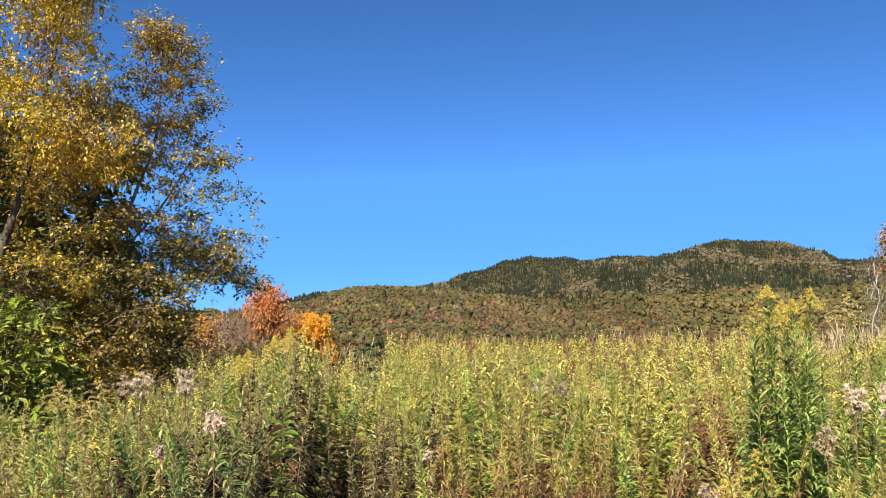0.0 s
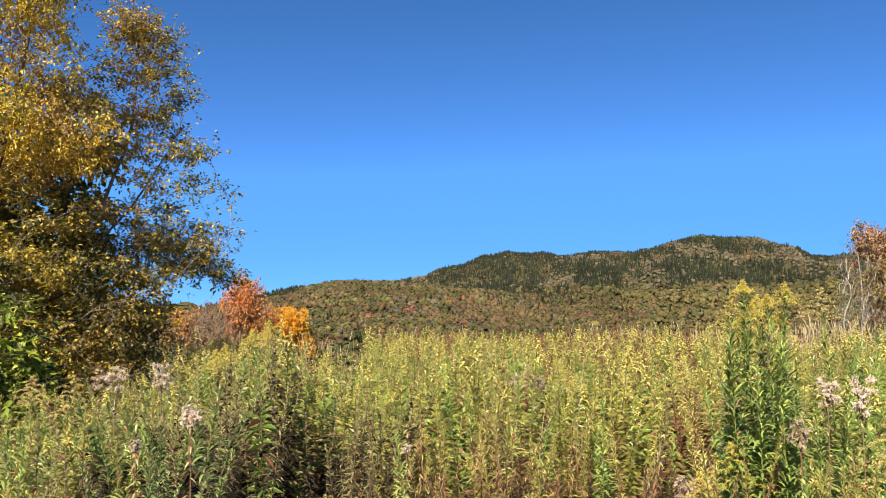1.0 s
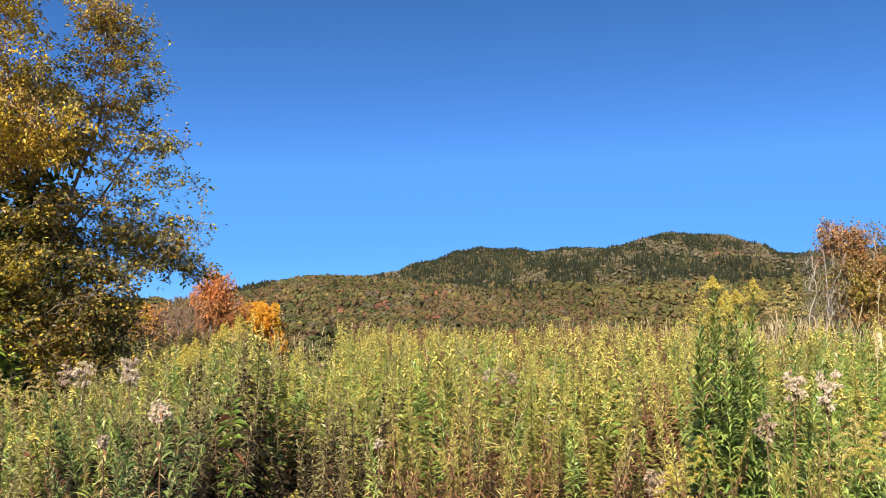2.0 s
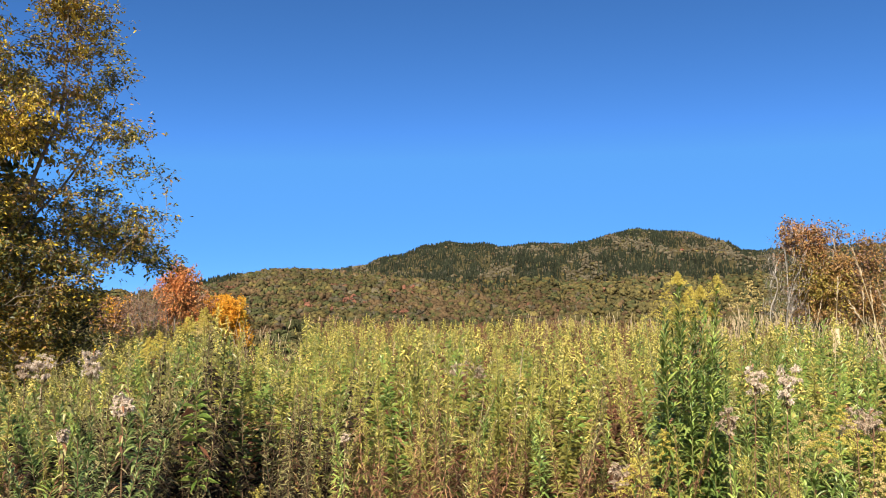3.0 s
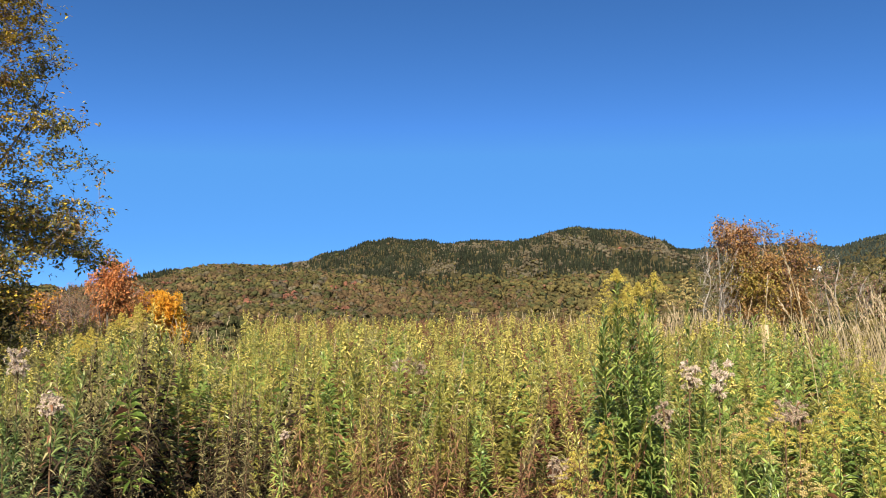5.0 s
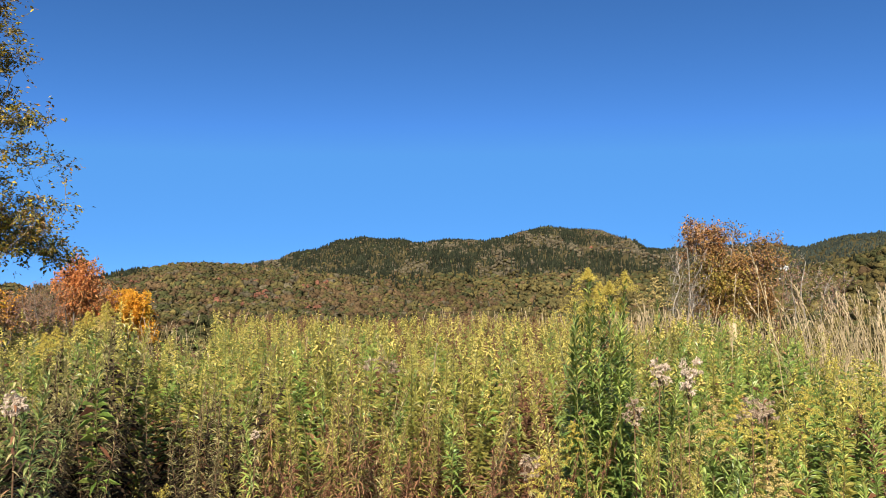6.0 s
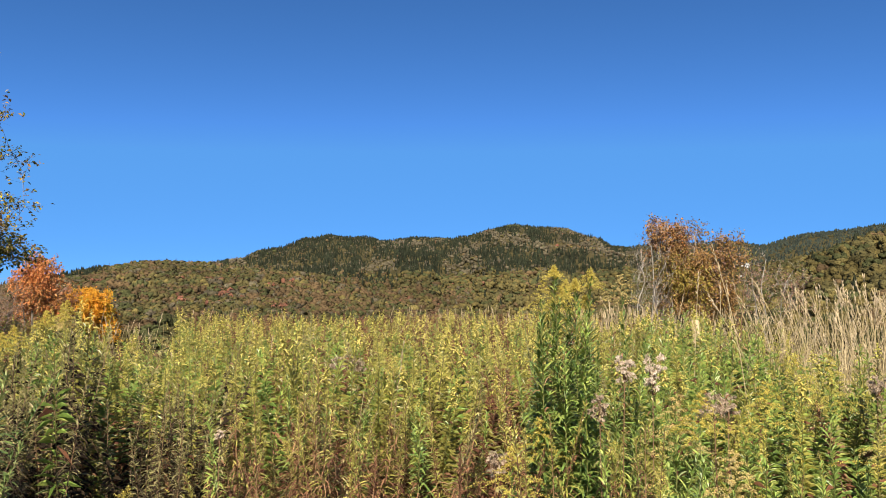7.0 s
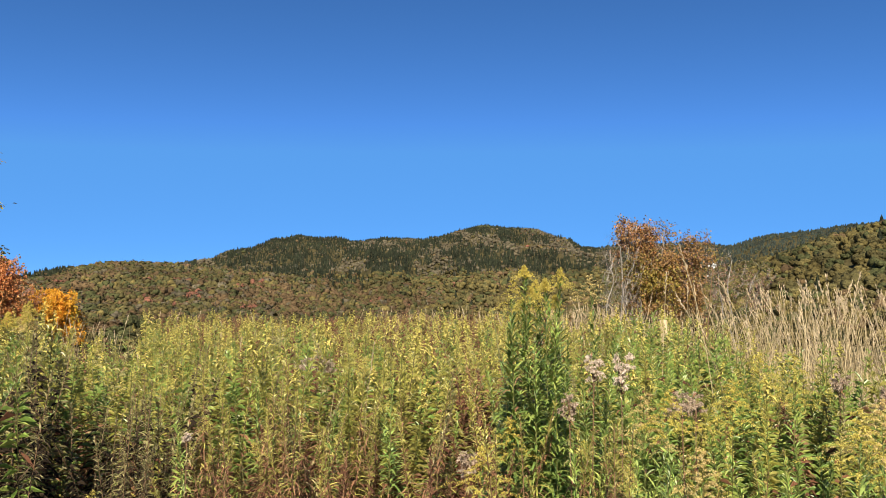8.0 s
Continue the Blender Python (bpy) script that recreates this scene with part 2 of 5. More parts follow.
def mesh_data(name, V, F, mats, M=None, smooth=False):
    """A mesh of triangles from arrays of corners, faces and material slots."""
    V, F = np.asarray(V, np.float32).reshape(-1, 3), np.asarray(F, np.int32).reshape(-1, 3)
    me = bpy.data.meshes.new(name)
    me.vertices.add(len(V))
    me.vertices.foreach_set("co", V.ravel())
    me.loops.add(F.size)
    me.loops.foreach_set("vertex_index", F.ravel())
    me.polygons.add(len(F))
    me.polygons.foreach_set("loop_start", np.arange(0, F.size, 3, dtype=np.int32))
    for m in mats:
        me.materials.append(m)
    if M is not None:
        me.polygons.foreach_set("material_index", np.asarray(M, np.int32))
    me.polygons.foreach_set("use_smooth", np.full(len(F), smooth))
    me.update(calc_edges=True)
    me.validate()
    return me


def part(name, me, parent, label="", kind=""):
    ob = new(name, me)
    ob.parent = parent
    tagged(ob, kind=kind)
    return tagged(ob, label) if label else ob


class Pile:
    """Gathers triangles."""

    def __init__(self):
        self.v, self.f, self.m, self.n = [], [], [], 0

    def add(self, V, F, slot=0):
        V, F = np.asarray(V, float).reshape(-1, 3), np.asarray(F, int).reshape(-1, 3)
        self.v.append(V)
        self.f.append(F + self.n)
        self.m.append(np.full(len(F), slot) if np.isscalar(slot) else np.asarray(slot))
        self.n += len(V)
        return self

    def arrays(self):
        if not self.v:
            return np.zeros((0, 3)), np.zeros((0, 3), int), np.zeros(0, int)
        return np.concatenate(self.v), np.concatenate(self.f), np.concatenate(self.m)


def unit(a):
    return a / np.maximum(np.linalg.norm(a, axis=-1, keepdims=True), 1e-9)


def tube(P, R, sides=3):
    """A tapered tube along points P with radii R."""
    P, R = np.asarray(P, float), np.asarray(R, float)
    d = unit(np.gradient(P, axis=0))
    ref = np.array([0.0, 0, 1]) if abs(d[0, 2]) < 0.8 else np.array([1.0, 0, 0])
    a = unit(np.cross(d, ref))
    b = np.cross(d, a)
    th = np.arange(sides) * 2 * np.pi / sides
    V = P[:, None] + R[:, None, None] * (np.cos(th)[None, :, None] * a[:, None] + np.sin(th)[None, :, None] * b[:, None])
    n = len(P)
    i, j = np.meshgrid(np.arange(n - 1), np.arange(sides), indexing="ij")
    q = np.stack([i * sides + j, i * sides + (j + 1) % sides, (i + 1) * sides + (j + 1) % sides, (i + 1) * sides + j], -1).reshape(-1, 4)
    return V.reshape(-1, 3), np.concatenate([q[:, [0, 1, 2]], q[:, [0, 2, 3]]])


def blades(B, D, U, L, W, droop, fine=True, fold=0.15):
    """Leaf blades: bases B, ways D, upper sides U, lengths, widths and droop; 4 triangles each, or 2."""
    B, D, U = np.asarray(B, float), unit(np.asarray(D, float)), np.asarray(U, float)
    n = len(B)
    L, W, droop = (np.broadcast_to(np.asarray(x, float), (n,))[:, None] for x in (L, W, droop))
    S = unit(np.cross(D, U))
    N = np.cross(S, D)

    def at(t):
        return B + D * L * t - np.array([0, 0, 1.0]) * L * droop * t * t
    if fine:
        V = np.stack([at(0), at(0.32) + S * W * 0.5 + N * W * fold, at(0.32) - S * W * 0.5 + N * W * fold,
                      at(0.68) + S * W * 0.36 + N * W * fold, at(0.68) - S * W * 0.36 + N * W * fold, at(1)], 1)
        F = np.array([[0, 1, 2], [1, 3, 4], [1, 4, 2], [3, 5, 4]])
    else:
        V = np.stack([at(0), at(0.5) + S * W * 0.5 + N * W * fold, at(1), at(0.5) - S * W * 0.5 + N * W * fold], 1)
        F = np.array([[0, 1, 2], [0, 2, 3]])
    k = V.shape[1]
    return V.reshape(-1, 3), (F[None] + np.arange(n)[:, None, None] * k).reshape(-1, 3)


def specks(C, size, rng, three=False):
    """Small random flat bits at centres C: florets, tufts, far leaf clumps."""
    n = len(C)
    a, b = unit(rng.normal(size=(n, 3))), rng.normal(size=(n, 3))
    b = unit(b - a * (a * b).sum(1, keepdims=True))
    s = (np.broadcast_to(np.asarray(size, float), (n,)) * rng.uniform(0.7, 1.3, n))[:, None]
    if three:
        V = np.stack([C + a * s, C - a * s * 0.5 + b * s * 0.85, C - a * s * 0.5 - b * s * 0.85], 1)
        F = np.array([[0, 1, 2]])
    else:
        V = np.stack([C + a * s, C + b * s * 0.75, C - a * s, C - b * s * 0.75], 1)
        F = np.array([[0, 1, 2], [0, 2, 3]])
    return V.reshape(-1, 3), (F[None] + np.arange(n)[:, None, None] * V.shape[1]).reshape(-1, 3)


def scatter(templates, which, pos, yaw, scale, lean=None):
    """All copies of the templates at the given places, as arrays."""
    out = Pile()
    for t, (V, F, M) in enumerate(templates):
        idx = np.nonzero(which == t)[0]
        if not len(idx):
            continue
        c, s = np.cos(yaw[idx])[:, None], np.sin(yaw[idx])[:, None]
        sc = scale[idx]
        if sc.ndim == 1:
            sc = np.stack([sc, sc, sc], 1)
        X, Y, Z = V[:, 0] * sc[:, :1], V[:, 1] * sc[:, 1:2], V[:, 2] * sc[:, 2:3]
        x, y = X * c - Y * s, X * s + Y * c
        if lean is not None:
            x = x + Z * lean[idx, :1]
            y = y + Z * lean[idx, 1:2]
        P = np.stack([x + pos[idx, :1], y + pos[idx, 1:2], Z + pos[idx, 2:3]], -1)
        FF = F[None] + (np.arange(len(idx)) * len(V))[:, None, None]
        out.add(P.reshape(-1, 3), FF.reshape(-1, 3), np.tile(M, len(idx)))
    return out.arrays()


def stuff(name, arrays, mats, label, category, smooth=False):
    V, F, M = arrays
    return tagged(new(name, mesh_data(name, V, F, mats, M, smooth)), label, category, kind="stuff")


def ease(t):
    t = np.clip(t, 0, 1)
    return t * t * (3 - 2 * t)


def bumps(x, y, seed, size):
    """Cheap smooth noise of about -1..1."""
    r = np.random.default_rng(seed)
    out = 0
    for _ in range(6):
        a, p, k = r.uniform(0, 2 * np.pi), r.uniform(0, 2 * np.pi), r.uniform(0.6, 1.7) * 2 * np.pi / size
        out = out + np.sin(k * (x * np.cos(a) + y * np.sin(a)) + p)
    return out / 3.0


def place(az, dist, el=None, z=None):
    """World place at a bearing (degrees to the right of +y), a distance and an elevation seen from the lens."""
    a = radians(az)
    zz = EYE + dist * math.tan(radians(el)) if el is not None else z
    return np.array([dist * math.sin(a), dist * math.cos(a), zz])


# ---- the land ----
# crests of the ridges: (bearing, elevation) seen from the meadow, with the trees on them
RIDGES = [
    # distance of the foot, distance of the crest, height of the trees, crest
    (220, 700, 9, [(-75, 4.5), (-35, 2.6), (-20.9, 1.6), (-18.6, 1.3), (-16.3, 0.85), (-12, -0.2), (-6, -1.5)]),
    (270, 900, 9, [(-19, -0.6), (-15.5, 0.9), (-12.3, 1.62), (-11.1, 1.83), (-9.5, 2.2), (-7, 2.65), (-5.1, 2.83), (-2.7, 2.83), (-1, 2.72),
                   (1, 2.72), (4, 2.6), (8, 2.0), (13, 0.7), (20, -0.5)]),
    (420, 2200, 11, [(-7, 1.0), (-3, 2.3), (-1, 2.6), (0.7, 3.08), (2.2, 3.55), (3.7, 4.2), (5, 4.54), (6.6, 4.75), (8.5, 4.95), (9.2, 4.97), (10.3, 4.66), (11.7, 4.86),
                     (13.7, 5.02), (15.7, 4.82), (16.9, 5.15), (18.9, 5.72), (19.6, 5.87), (22.6, 5.85), (24.4, 5.6), (25.8, 5.05), (27.2, 4.5), (28.7, 4.1),
                     (31, 3.5), (36, 2.2), (44, 0.5)]),
    (2300, 3900, 9, [(22, 3.2), (27, 4.05), (30.1, 4.38), (33, 4.46), (36.1, 4.46), (38.3, 4.2), (45, 3.4)]),
    (1200, 3000, 9, [(33, 2.6), (37.5, 3.95), (38.3, 4.2), (39.8, 4.72), (40.9, 4.93), (43, 5.13), (48, 5.6), (70, 5.8)]),
    (120, 430, 8, [(29, 0.0), (33, 1.6), (37.2, 3.05), (39.4, 3.62), (42, 4.4), (43, 4.9), (45.4, 5.5), (47.7, 5.9), (58, 6.5), (90, 5.0)]),
    (500, 2600, 9, [(70, 2.0), (95, 4.4), (130, 3.2), (170, 4.8), (215, 3.4), (250, 5.2), (285, 3.0), (300, 0.0)]),
]


def base_height(x, y):
    r = np.hypot(x, y)
    az = np.degrees(np.arctan2(x, y))
    z = -3.2 * ease((r - 17) / 34) - 5.0 * ease((r - 60) / 200)
    z = z - 0.25 * ease((-az - 9) / 12) * ease((r - 3) / 4) * ease((100 + az) / 40)
    return z + 0.05 * bumps(x, y, 3, 6.0) * ease((r - 2) / 6) + 0.5 * bumps(x, y, 5, 60.0) * ease((r - 40) / 60)


def ridge_height(k, az, r):
    foot, crest, trees, line = RIDGES[k]
    a = np.array([p[0] for p in line], float)
    e = np.array([p[1] for p in line], float)
    azz = np.where(az < a[0] - 20, az + 360, az) if a[-1] > 180 else az
    el = np.interp(azz, a, e)
    top = EYE + crest * np.tan(np.radians(el)) - trees
    fade = ease((azz - a[0] + 6) / 6) * ease((a[-1] + 6 - azz) / 6)
    top = -10 + (top + 10) * fade
    t = np.clip((r - foot) / (crest - foot), 0, 1)
    up = -10 + (top + 10) * (0.55 * t + 0.45 * ease(t))
    down = -10 + (top + 10) * (1 - 0.8 * ease((r - crest) / (crest * 0.8)))
    if k == 2:                                # spurs and gullies down the mountain's face
        up = up + 62 * t * (1 - t) * (bumps(azz + 2.5 * t, t * 3.0, 91, 6.5) + 0.4 * bumps(azz, t * 6.0, 92, 2.2))
    return np.where(r <= crest, up, down)


def land(x, y):
    r, az = np.hypot(x, y), np.degrees(np.arctan2(x, y))
    z = base_height(x, y)
    for k in range(len(RIDGES)):
        z = np.maximum(z, ridge_height(k, az, r))
    rough_ground = bumps(x, y, 8, 160.0) * 2.2 + bumps(x, y, 9, 420.0) * 3.5
    return z + rough_ground * ease((r - 350) / 500) * 0.7


def build_ground():
    az = np.radians(np.concatenate([np.arange(-180, -40, 4.0), np.arange(-40, 56, 0.6), np.arange(56, 180, 4.0)]))
    rr = np.concatenate([np.arange(0.6, 12, 0.6), np.geomspace(12, 4900, 120)])
    A, R = np.meshgrid(az, rr, indexing="ij")
    X, Y = R * np.sin(A), R * np.cos(A)
    V = np.concatenate([np.stack([X, Y, land(X, Y)], -1).reshape(-1, 3), [[0, 0, float(land(np.zeros(1), np.zeros(1))[0])]]])
    na, nr = len(az), len(rr)
    i, j = np.meshgrid(np.arange(na), np.arange(nr - 1), indexing="ij")
    i2 = (i + 1) % na
    q = np.stack([i * nr + j, i * nr + j + 1, i2 * nr + j + 1, i2 * nr + j], -1).reshape(-1, 4)
    far = np.broadcast_to((rr[:-1] > 110)[None], (na, nr - 1)).reshape(-1).astype(int)
    k = np.arange(na)
    F = np.concatenate([q[:, [0, 2, 1]], q[:, [0, 3, 2]], np.stack([np.full(na, na * nr), (k + 1) % na * nr, k * nr], -1)])
    M = np.concatenate([far, far, np.zeros(na, int)])
    return tagged(new("ground", mesh_data("ground", V, F, [SOIL, FOREST_FLOOR], M, True)),
                  "weedy meadow soil running into wooded valley and hills", "ground", kind="structure")


build_ground()


def zland(p):
    return float(land(np.array([p[0]]), np.array([p[1]]))[0])

# ---- woods on the hills ----


def ball_arrays(rough):
    bm = bmesh.new()
    bmesh.ops.create_icosphere(bm, subdivisions=1, radius=1.0) if rough else bmesh.ops.create_uvsphere(bm, u_segments=4, v_segments=3, radius=1.0)
    bmesh.ops.triangulate(bm, faces=bm.faces[:])
    out = np.array([v.co[:] for v in bm.verts]), np.array([[v.index for v in f.verts] for f in bm.faces])
    bm.free()
    return out


BALL, BALL_PLAIN = ball_arrays(True), ball_arrays(False)


def broadleaf_far(rng, lobes):
    """A far tree, one unit high: a short trunk and a crown of uneven leafy lobes."""
    p = Pile()
    if lobes > 4:
        p.add(*tube([(0, 0, -0.15), (0, 0, 0.35), (0.02, 0, 0.6)], [0.02, 0.015, 0.008], 3), 1)
    V, F = BALL if lobes > 4 or lobes == 1 else BALL_PLAIN
    for q in range(lobes):
        a, out = q * 2.4 + rng.uniform(0, 0.8), (0 if lobes == 1 else rng.uniform(0.10, 0.22))
        c = np.array([math.cos(a) * out, math.sin(a) * out, 0.80 - 0.38 * (q + 0.5) / lobes if lobes > 1 else 0.6])
        r = 0.36 if lobes == 1 else rng.uniform(0.17, 0.25) * (1.3 if lobes < 5 else 1.0)
        p.add(c + V * [1, 1, 0.95] * (r * rng.uniform(0.62, 1.16, (len(V), 1))), F, 0)
        n = 0 if lobes < 4 else 14 if lobes > 6 else 6 if lobes > 4 else 4
        d = unit(rng.normal(size=(n, 3)) + np.array([0, 0, 0.5]))
        u = unit(np.cross(unit(d + 0.5 * rng.normal(size=(n, 3))), rng.normal(size=(n, 3))))
        w = np.cross(d, u)
        m = c + d * (r * (rng.uniform(0.88, 1.12, (n, 1)) if lobes < 7 else rng.uniform(0.9, 1.02, (n, 1))))
        z = r * rng.uniform(0.28, 0.5, (n, 1)) * (1.0 if lobes < 7 else 0.55)
        p.add(np.stack([m + u * z, m - u * z * 0.6 + w * z * 0.8, m - u * z * 0.5 - w * z * rng.uniform(0.5, 1, (n, 1))], 1).reshape(-1, 3), np.arange(3 * n).reshape(-1, 3), 0)
    return p.arrays()


def conifer_far(rng, tiers, sides):
    """A far spruce or fir, one unit high, with ragged drooping tiers."""
    p = Pile()
    for k in range(tiers):
        z0, z1 = 0.06 + 0.80 * k / tiers, 0.12 + 0.80 * (k + 1) / tiers + 0.14
        r = 0.24 * (1 - 0.80 * k / tiers)
        th = np.arange(sides) * 2 * np.pi / sides + rng.uniform(0, 3)
        rad = r * rng.uniform(0.75, 1.25, sides) * np.where(np.arange(sides) % 2, 0.6, 1.0)
        V = np.concatenate([np.stack([np.cos(th) * rad, np.sin(th) * rad, z0 + rng.uniform(-0.05, 0.05, sides)], -1), [[0, 0, min(z1, 1.0)]]])
        p.add(V, [[i, (i + 1) % sides, sides] for i in range(sides)], 0)
    return p.arrays()


def bare_far(rng):
    """A far leafless hardwood, one unit high: pale stems that fork upwards and a thin veil of twigs."""
    p = Pile()
    for i in range(4):
        a, w = rng.uniform(0, 6.28), rng.uniform(0.012, 0.03)
        lean = np.array([math.cos(a), math.sin(a), 0]) * rng.uniform(0.02, 0.16)
        side = np.array([math.sin(a + 0.7), math.cos(a + 0.7), 0]) * w
        foot_at = np.array([0, 0, -0.1 + 0.3 * (i > 1)])
        tip = lean + np.array([0, 0, rng.uniform(0.75, 1.0)])
        p.add([foot_at - side, foot_at + side, tip], [[0, 1, 2]], 0)
    n = 6
    C = np.stack([rng.normal(0, 0.10, n), rng.normal(0, 0.10, n), rng.uniform(0.4, 0.95, n)], 1)
    t = rng.normal(0, 0.03, (n, 3))
    V = np.stack([C - [0, 0, 0.12] + t * 0.3, C + t + [0.025, 0, 0.06], C + t * 0.5 + [-0.02, 0.02, 0.10]], 1)
    p.add(V.reshape(-1, 3), np.arange(3 * n).reshape(-1, 3), 0)
    return p.arrays()


def recolor(arr, crown, inner):
    V, F, M = arr
    return V, F, np.where(M == 0, crown, inner)


def hillside(seed, k, count, az0, az1, t0, t1, chooser, tree_size, lobes, tiers, sides):
    """Trees over the face of ridge k; chooser gives each its kind from bearing, rise up the face and chance."""
    rng = np.random.default_rng(seed)
    foot, crest, _, line = RIDGES[k]
    az = rng.uniform(az0, az1, count)
    t = t0 + (t1 - t0) * rng.uniform(0, 1, count) ** 0.85
    r = foot + (crest - foot) * t
    x, y = r * np.sin(np.radians(az)), r * np.cos(np.radians(az))
    z = land(x, y)
    shown = ridge_height(k, az, r) > z - 16
    az, t, x, y, z = (q[shown] for q in (az, t, x, y, z))
    kind = chooser(az, t, rng.uniform(0, 1, len(az)), x, y, np.degrees(np.arctan2(z - EYE, np.hypot(x, y))))
    templates, bank = [], {}
    for c in range(8):
        for v in range(4):
            bank[c, v] = len(templates)
            if c == 6:
                # the two far ridges take the fir colour with haze mixed in
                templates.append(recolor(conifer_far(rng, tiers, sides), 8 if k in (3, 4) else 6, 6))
            elif c == 5:
                templates.append(recolor(bare_far(rng), 5, 5))
            else:
                templates.append(recolor(broadleaf_far(rng, lobes), c, 5))
    which = np.array([bank[c, v] for c, v in zip(kind, rng.integers(0, 4, len(az)))])
    h = tree_size * rng.uniform(0.55, 1.3, len(az)) * np.where(kind == 6, 1.3, 1.0) * (1 + 0.25 * bumps(x, y, 77, 90.0))
    wide = np.where(kind == 6, rng.uniform(0.9, 1.25, len(az)), rng.uniform(0.8, 1.3, len(az))) * np.where(kind == 5, 0.9, 1.0)
    if k == 2:                                # small hardwoods on the mountain
        h = h * np.where(kind == 6, 1.0, 0.9) * (1 - 0.35 * ease((t - 0.75) / 0.2) * ease((az - 9) / 6))
    sink = np.where(kind == 6, 0.1, np.where(kind == 5, 0.15, 0.44)) * h
    wide = wide * np.where(kind == 6, 1.8 if k in (3, 4) else 1.0, 1.45 if k == 2 else 1.2)
    return scatter(templates, which, np.stack([x, y, z - sink], 1), rng.uniform(0, 6.28, len(az)), np.stack([h * wide, h * wide, h * np.where(kind == 6, 1.0, 1.2)], 1))


def pick(u, *shares):
    """Kinds by shares: pairs of (kind, weight array)."""
    w = np.stack([np.broadcast_to(np.asarray(s, float), u.shape) for _, s in shares], 0)
    c = np.cumsum(w / w.sum(0), 0)
    i = (u[None] > c).sum(0).clip(0, len(shares) - 1)
    return np.array([k for k, _ in shares])[i]


def spot(az, el, a, e, wa, we, skew=0.0):
    """A soft oval patch on a hillside, by bearing and elevation."""
    return ease(1.4 - np.hypot((az - a - skew * (el - e)) / wa, (el - e) / we))


def foothill_kinds(az, t, u, x, y, el):
    red = ease((bumps(x, y, 21, 110) - 0.55) / 0.5) * (t < 0.55)
    fir = 6.0 * ease((t - 0.91) / 0.06) * ease((bumps(x, y, 27, 170) + 0.35) / 0.5) + 7.0 * ease((t - 0.72) / 0.1) * ease((-8.6 - az) / 1.2) + 1.5 * ease((az - 1.5) / 5) * ease((t - 0.55) / 0.3)
    red = red + ease((0.62 - t) / 0.3) * (0.55 * ease(1 - abs(az - 4.5) / 2.6) + 0.5 * ease(1 - abs(az + 2.2) / 1.3)) * ease((bumps(x, y, 24, 60) + 0.1) / 0.3)
    red = red + np.maximum.reduce([12 * spot(az, el, -3.8, -0.2, 0.4, 0.22), 8 * spot(az, el, -1.4, 0.05, 0.55, 0.22), 5 * spot(az, el, 3.3, -0.9, 0.8, 0.25)])
    russet = 1.2 * spot(az, el, 5.5, -0.1, 3.5, 0.7) + 0.30 + 0.7 * ease((bumps(x, y, 22, 150)) / 0.8) + 0.30 * ease((az + 1) / 8)
    return pick(u, (0, 0.42 + 0.4 * ease(bumps(x, y, 23, 120))), (1, 0.26), (2, russet), (3, 0.006 + 0.30 * red), (4, 0.20), (7, 0.15), (5, 0.02), (6, fir))


def mountain_kinds(az, t, u, x, y, el):
    wob, wob2 = 0.35 * bumps(az, el * 2, 33, 2.4), 0.25 * bumps(az, el * 2, 34, 1.1)
    a, e = az + wob + wob2, el + 0.6 * wob + 0.5 * wob2
    stand = ease((bumps(az * 1.2 + el * 0.9, el * 2.2, 31, 4.2) + 0.10 + wob2) / 0.25)
    firs = np.maximum.reduce([stand * 0.75, spot(a, e, 13.6, 3.4, 2.6, 0.55), spot(a, e, 14.2, 2.0, 2.0, 0.45), spot(a, e, 20.6, 3.1, 2.2, 0.75, -0.8),
                              spot(a, e, 25.2, 2.6, 2.2, 0.9, -1.0), spot(a, e, 6.2, 3.6, 4.2, 1.2), spot(a, e, 19.4, 1.75, 1.3, 0.2), spot(a, e, 11.6, 1.3, 1.8, 0.35)])
    pale = np.maximum.reduce([spot(a, e, 16.7, 3.1, 0.9, 1.3, 0.1), spot(a, e, 18.0, 4.35, 1.5, 0.25), spot(a, e, 23.0, 4.1, 2.6, 0.22, -2.0), spot(a, e, 17.6, 2.4, 1.6, 0.3), spot(a, e, 10.4, 2.5, 1.2, 0.5)])
    high = ease((e - 1.75 - 0.5 * ease((az - 24) / 4)) / 0.5)
    crest = ease((t - 0.84) / 0.08)
    fir = (0.04 + high * (0.06 + 9.0 * firs)) * (1 - 0.98 * pale) + 5.0 * crest
    streak = high * (0.30 + 0.4 * ease((9 - az) / 5) + 0.4 * ease((az - 21) / 4))
    low = 1 - high
    russet = ease((11 - az) / 5)
    dome = 6.0 * spot(az, el, 20.4, 5.75, 1.6, 0.2)
    return pick(u, (7, (0.75 + 0.8 * pale) * high), (0, 0.06 + 0.5 * low), (1, 0.03 + 0.45 * low * (1 - 0.6 * russet) + dome), (2, 0.06 * high + low * (0.08 + 0.7 * russet)), (3, 0.006 + 0.05 * russet * low),
                (4, 0.03 + 0.65 * low * (1 - 0.7 * russet)), (5, streak), (6, fir))


def valley_kinds(az, t, u, x, y, el):
    return pick(u, (0, 0.45), (1, 0.22), (2, 0.16), (4, 0.50), (5, 0.04), (3, 0.006), (6, 0.03))


def fir_kinds(az, t, u, x, y, el):
    return pick(u, (0, 0.04), (1, 0.06), (6, 0.9))


def near_hill_kinds(az, t, u, x, y, el):
    glow = ease((bumps(x, y, 41, 60) - 0.1) / 0.3)
    return pick(u, (0, 0.36), (1, 0.36), (2, 0.04 + 0.34 * glow), (4, 0.85), (6, 0.03 + 0.16 * ease((t - 0.55) / 0.3)))


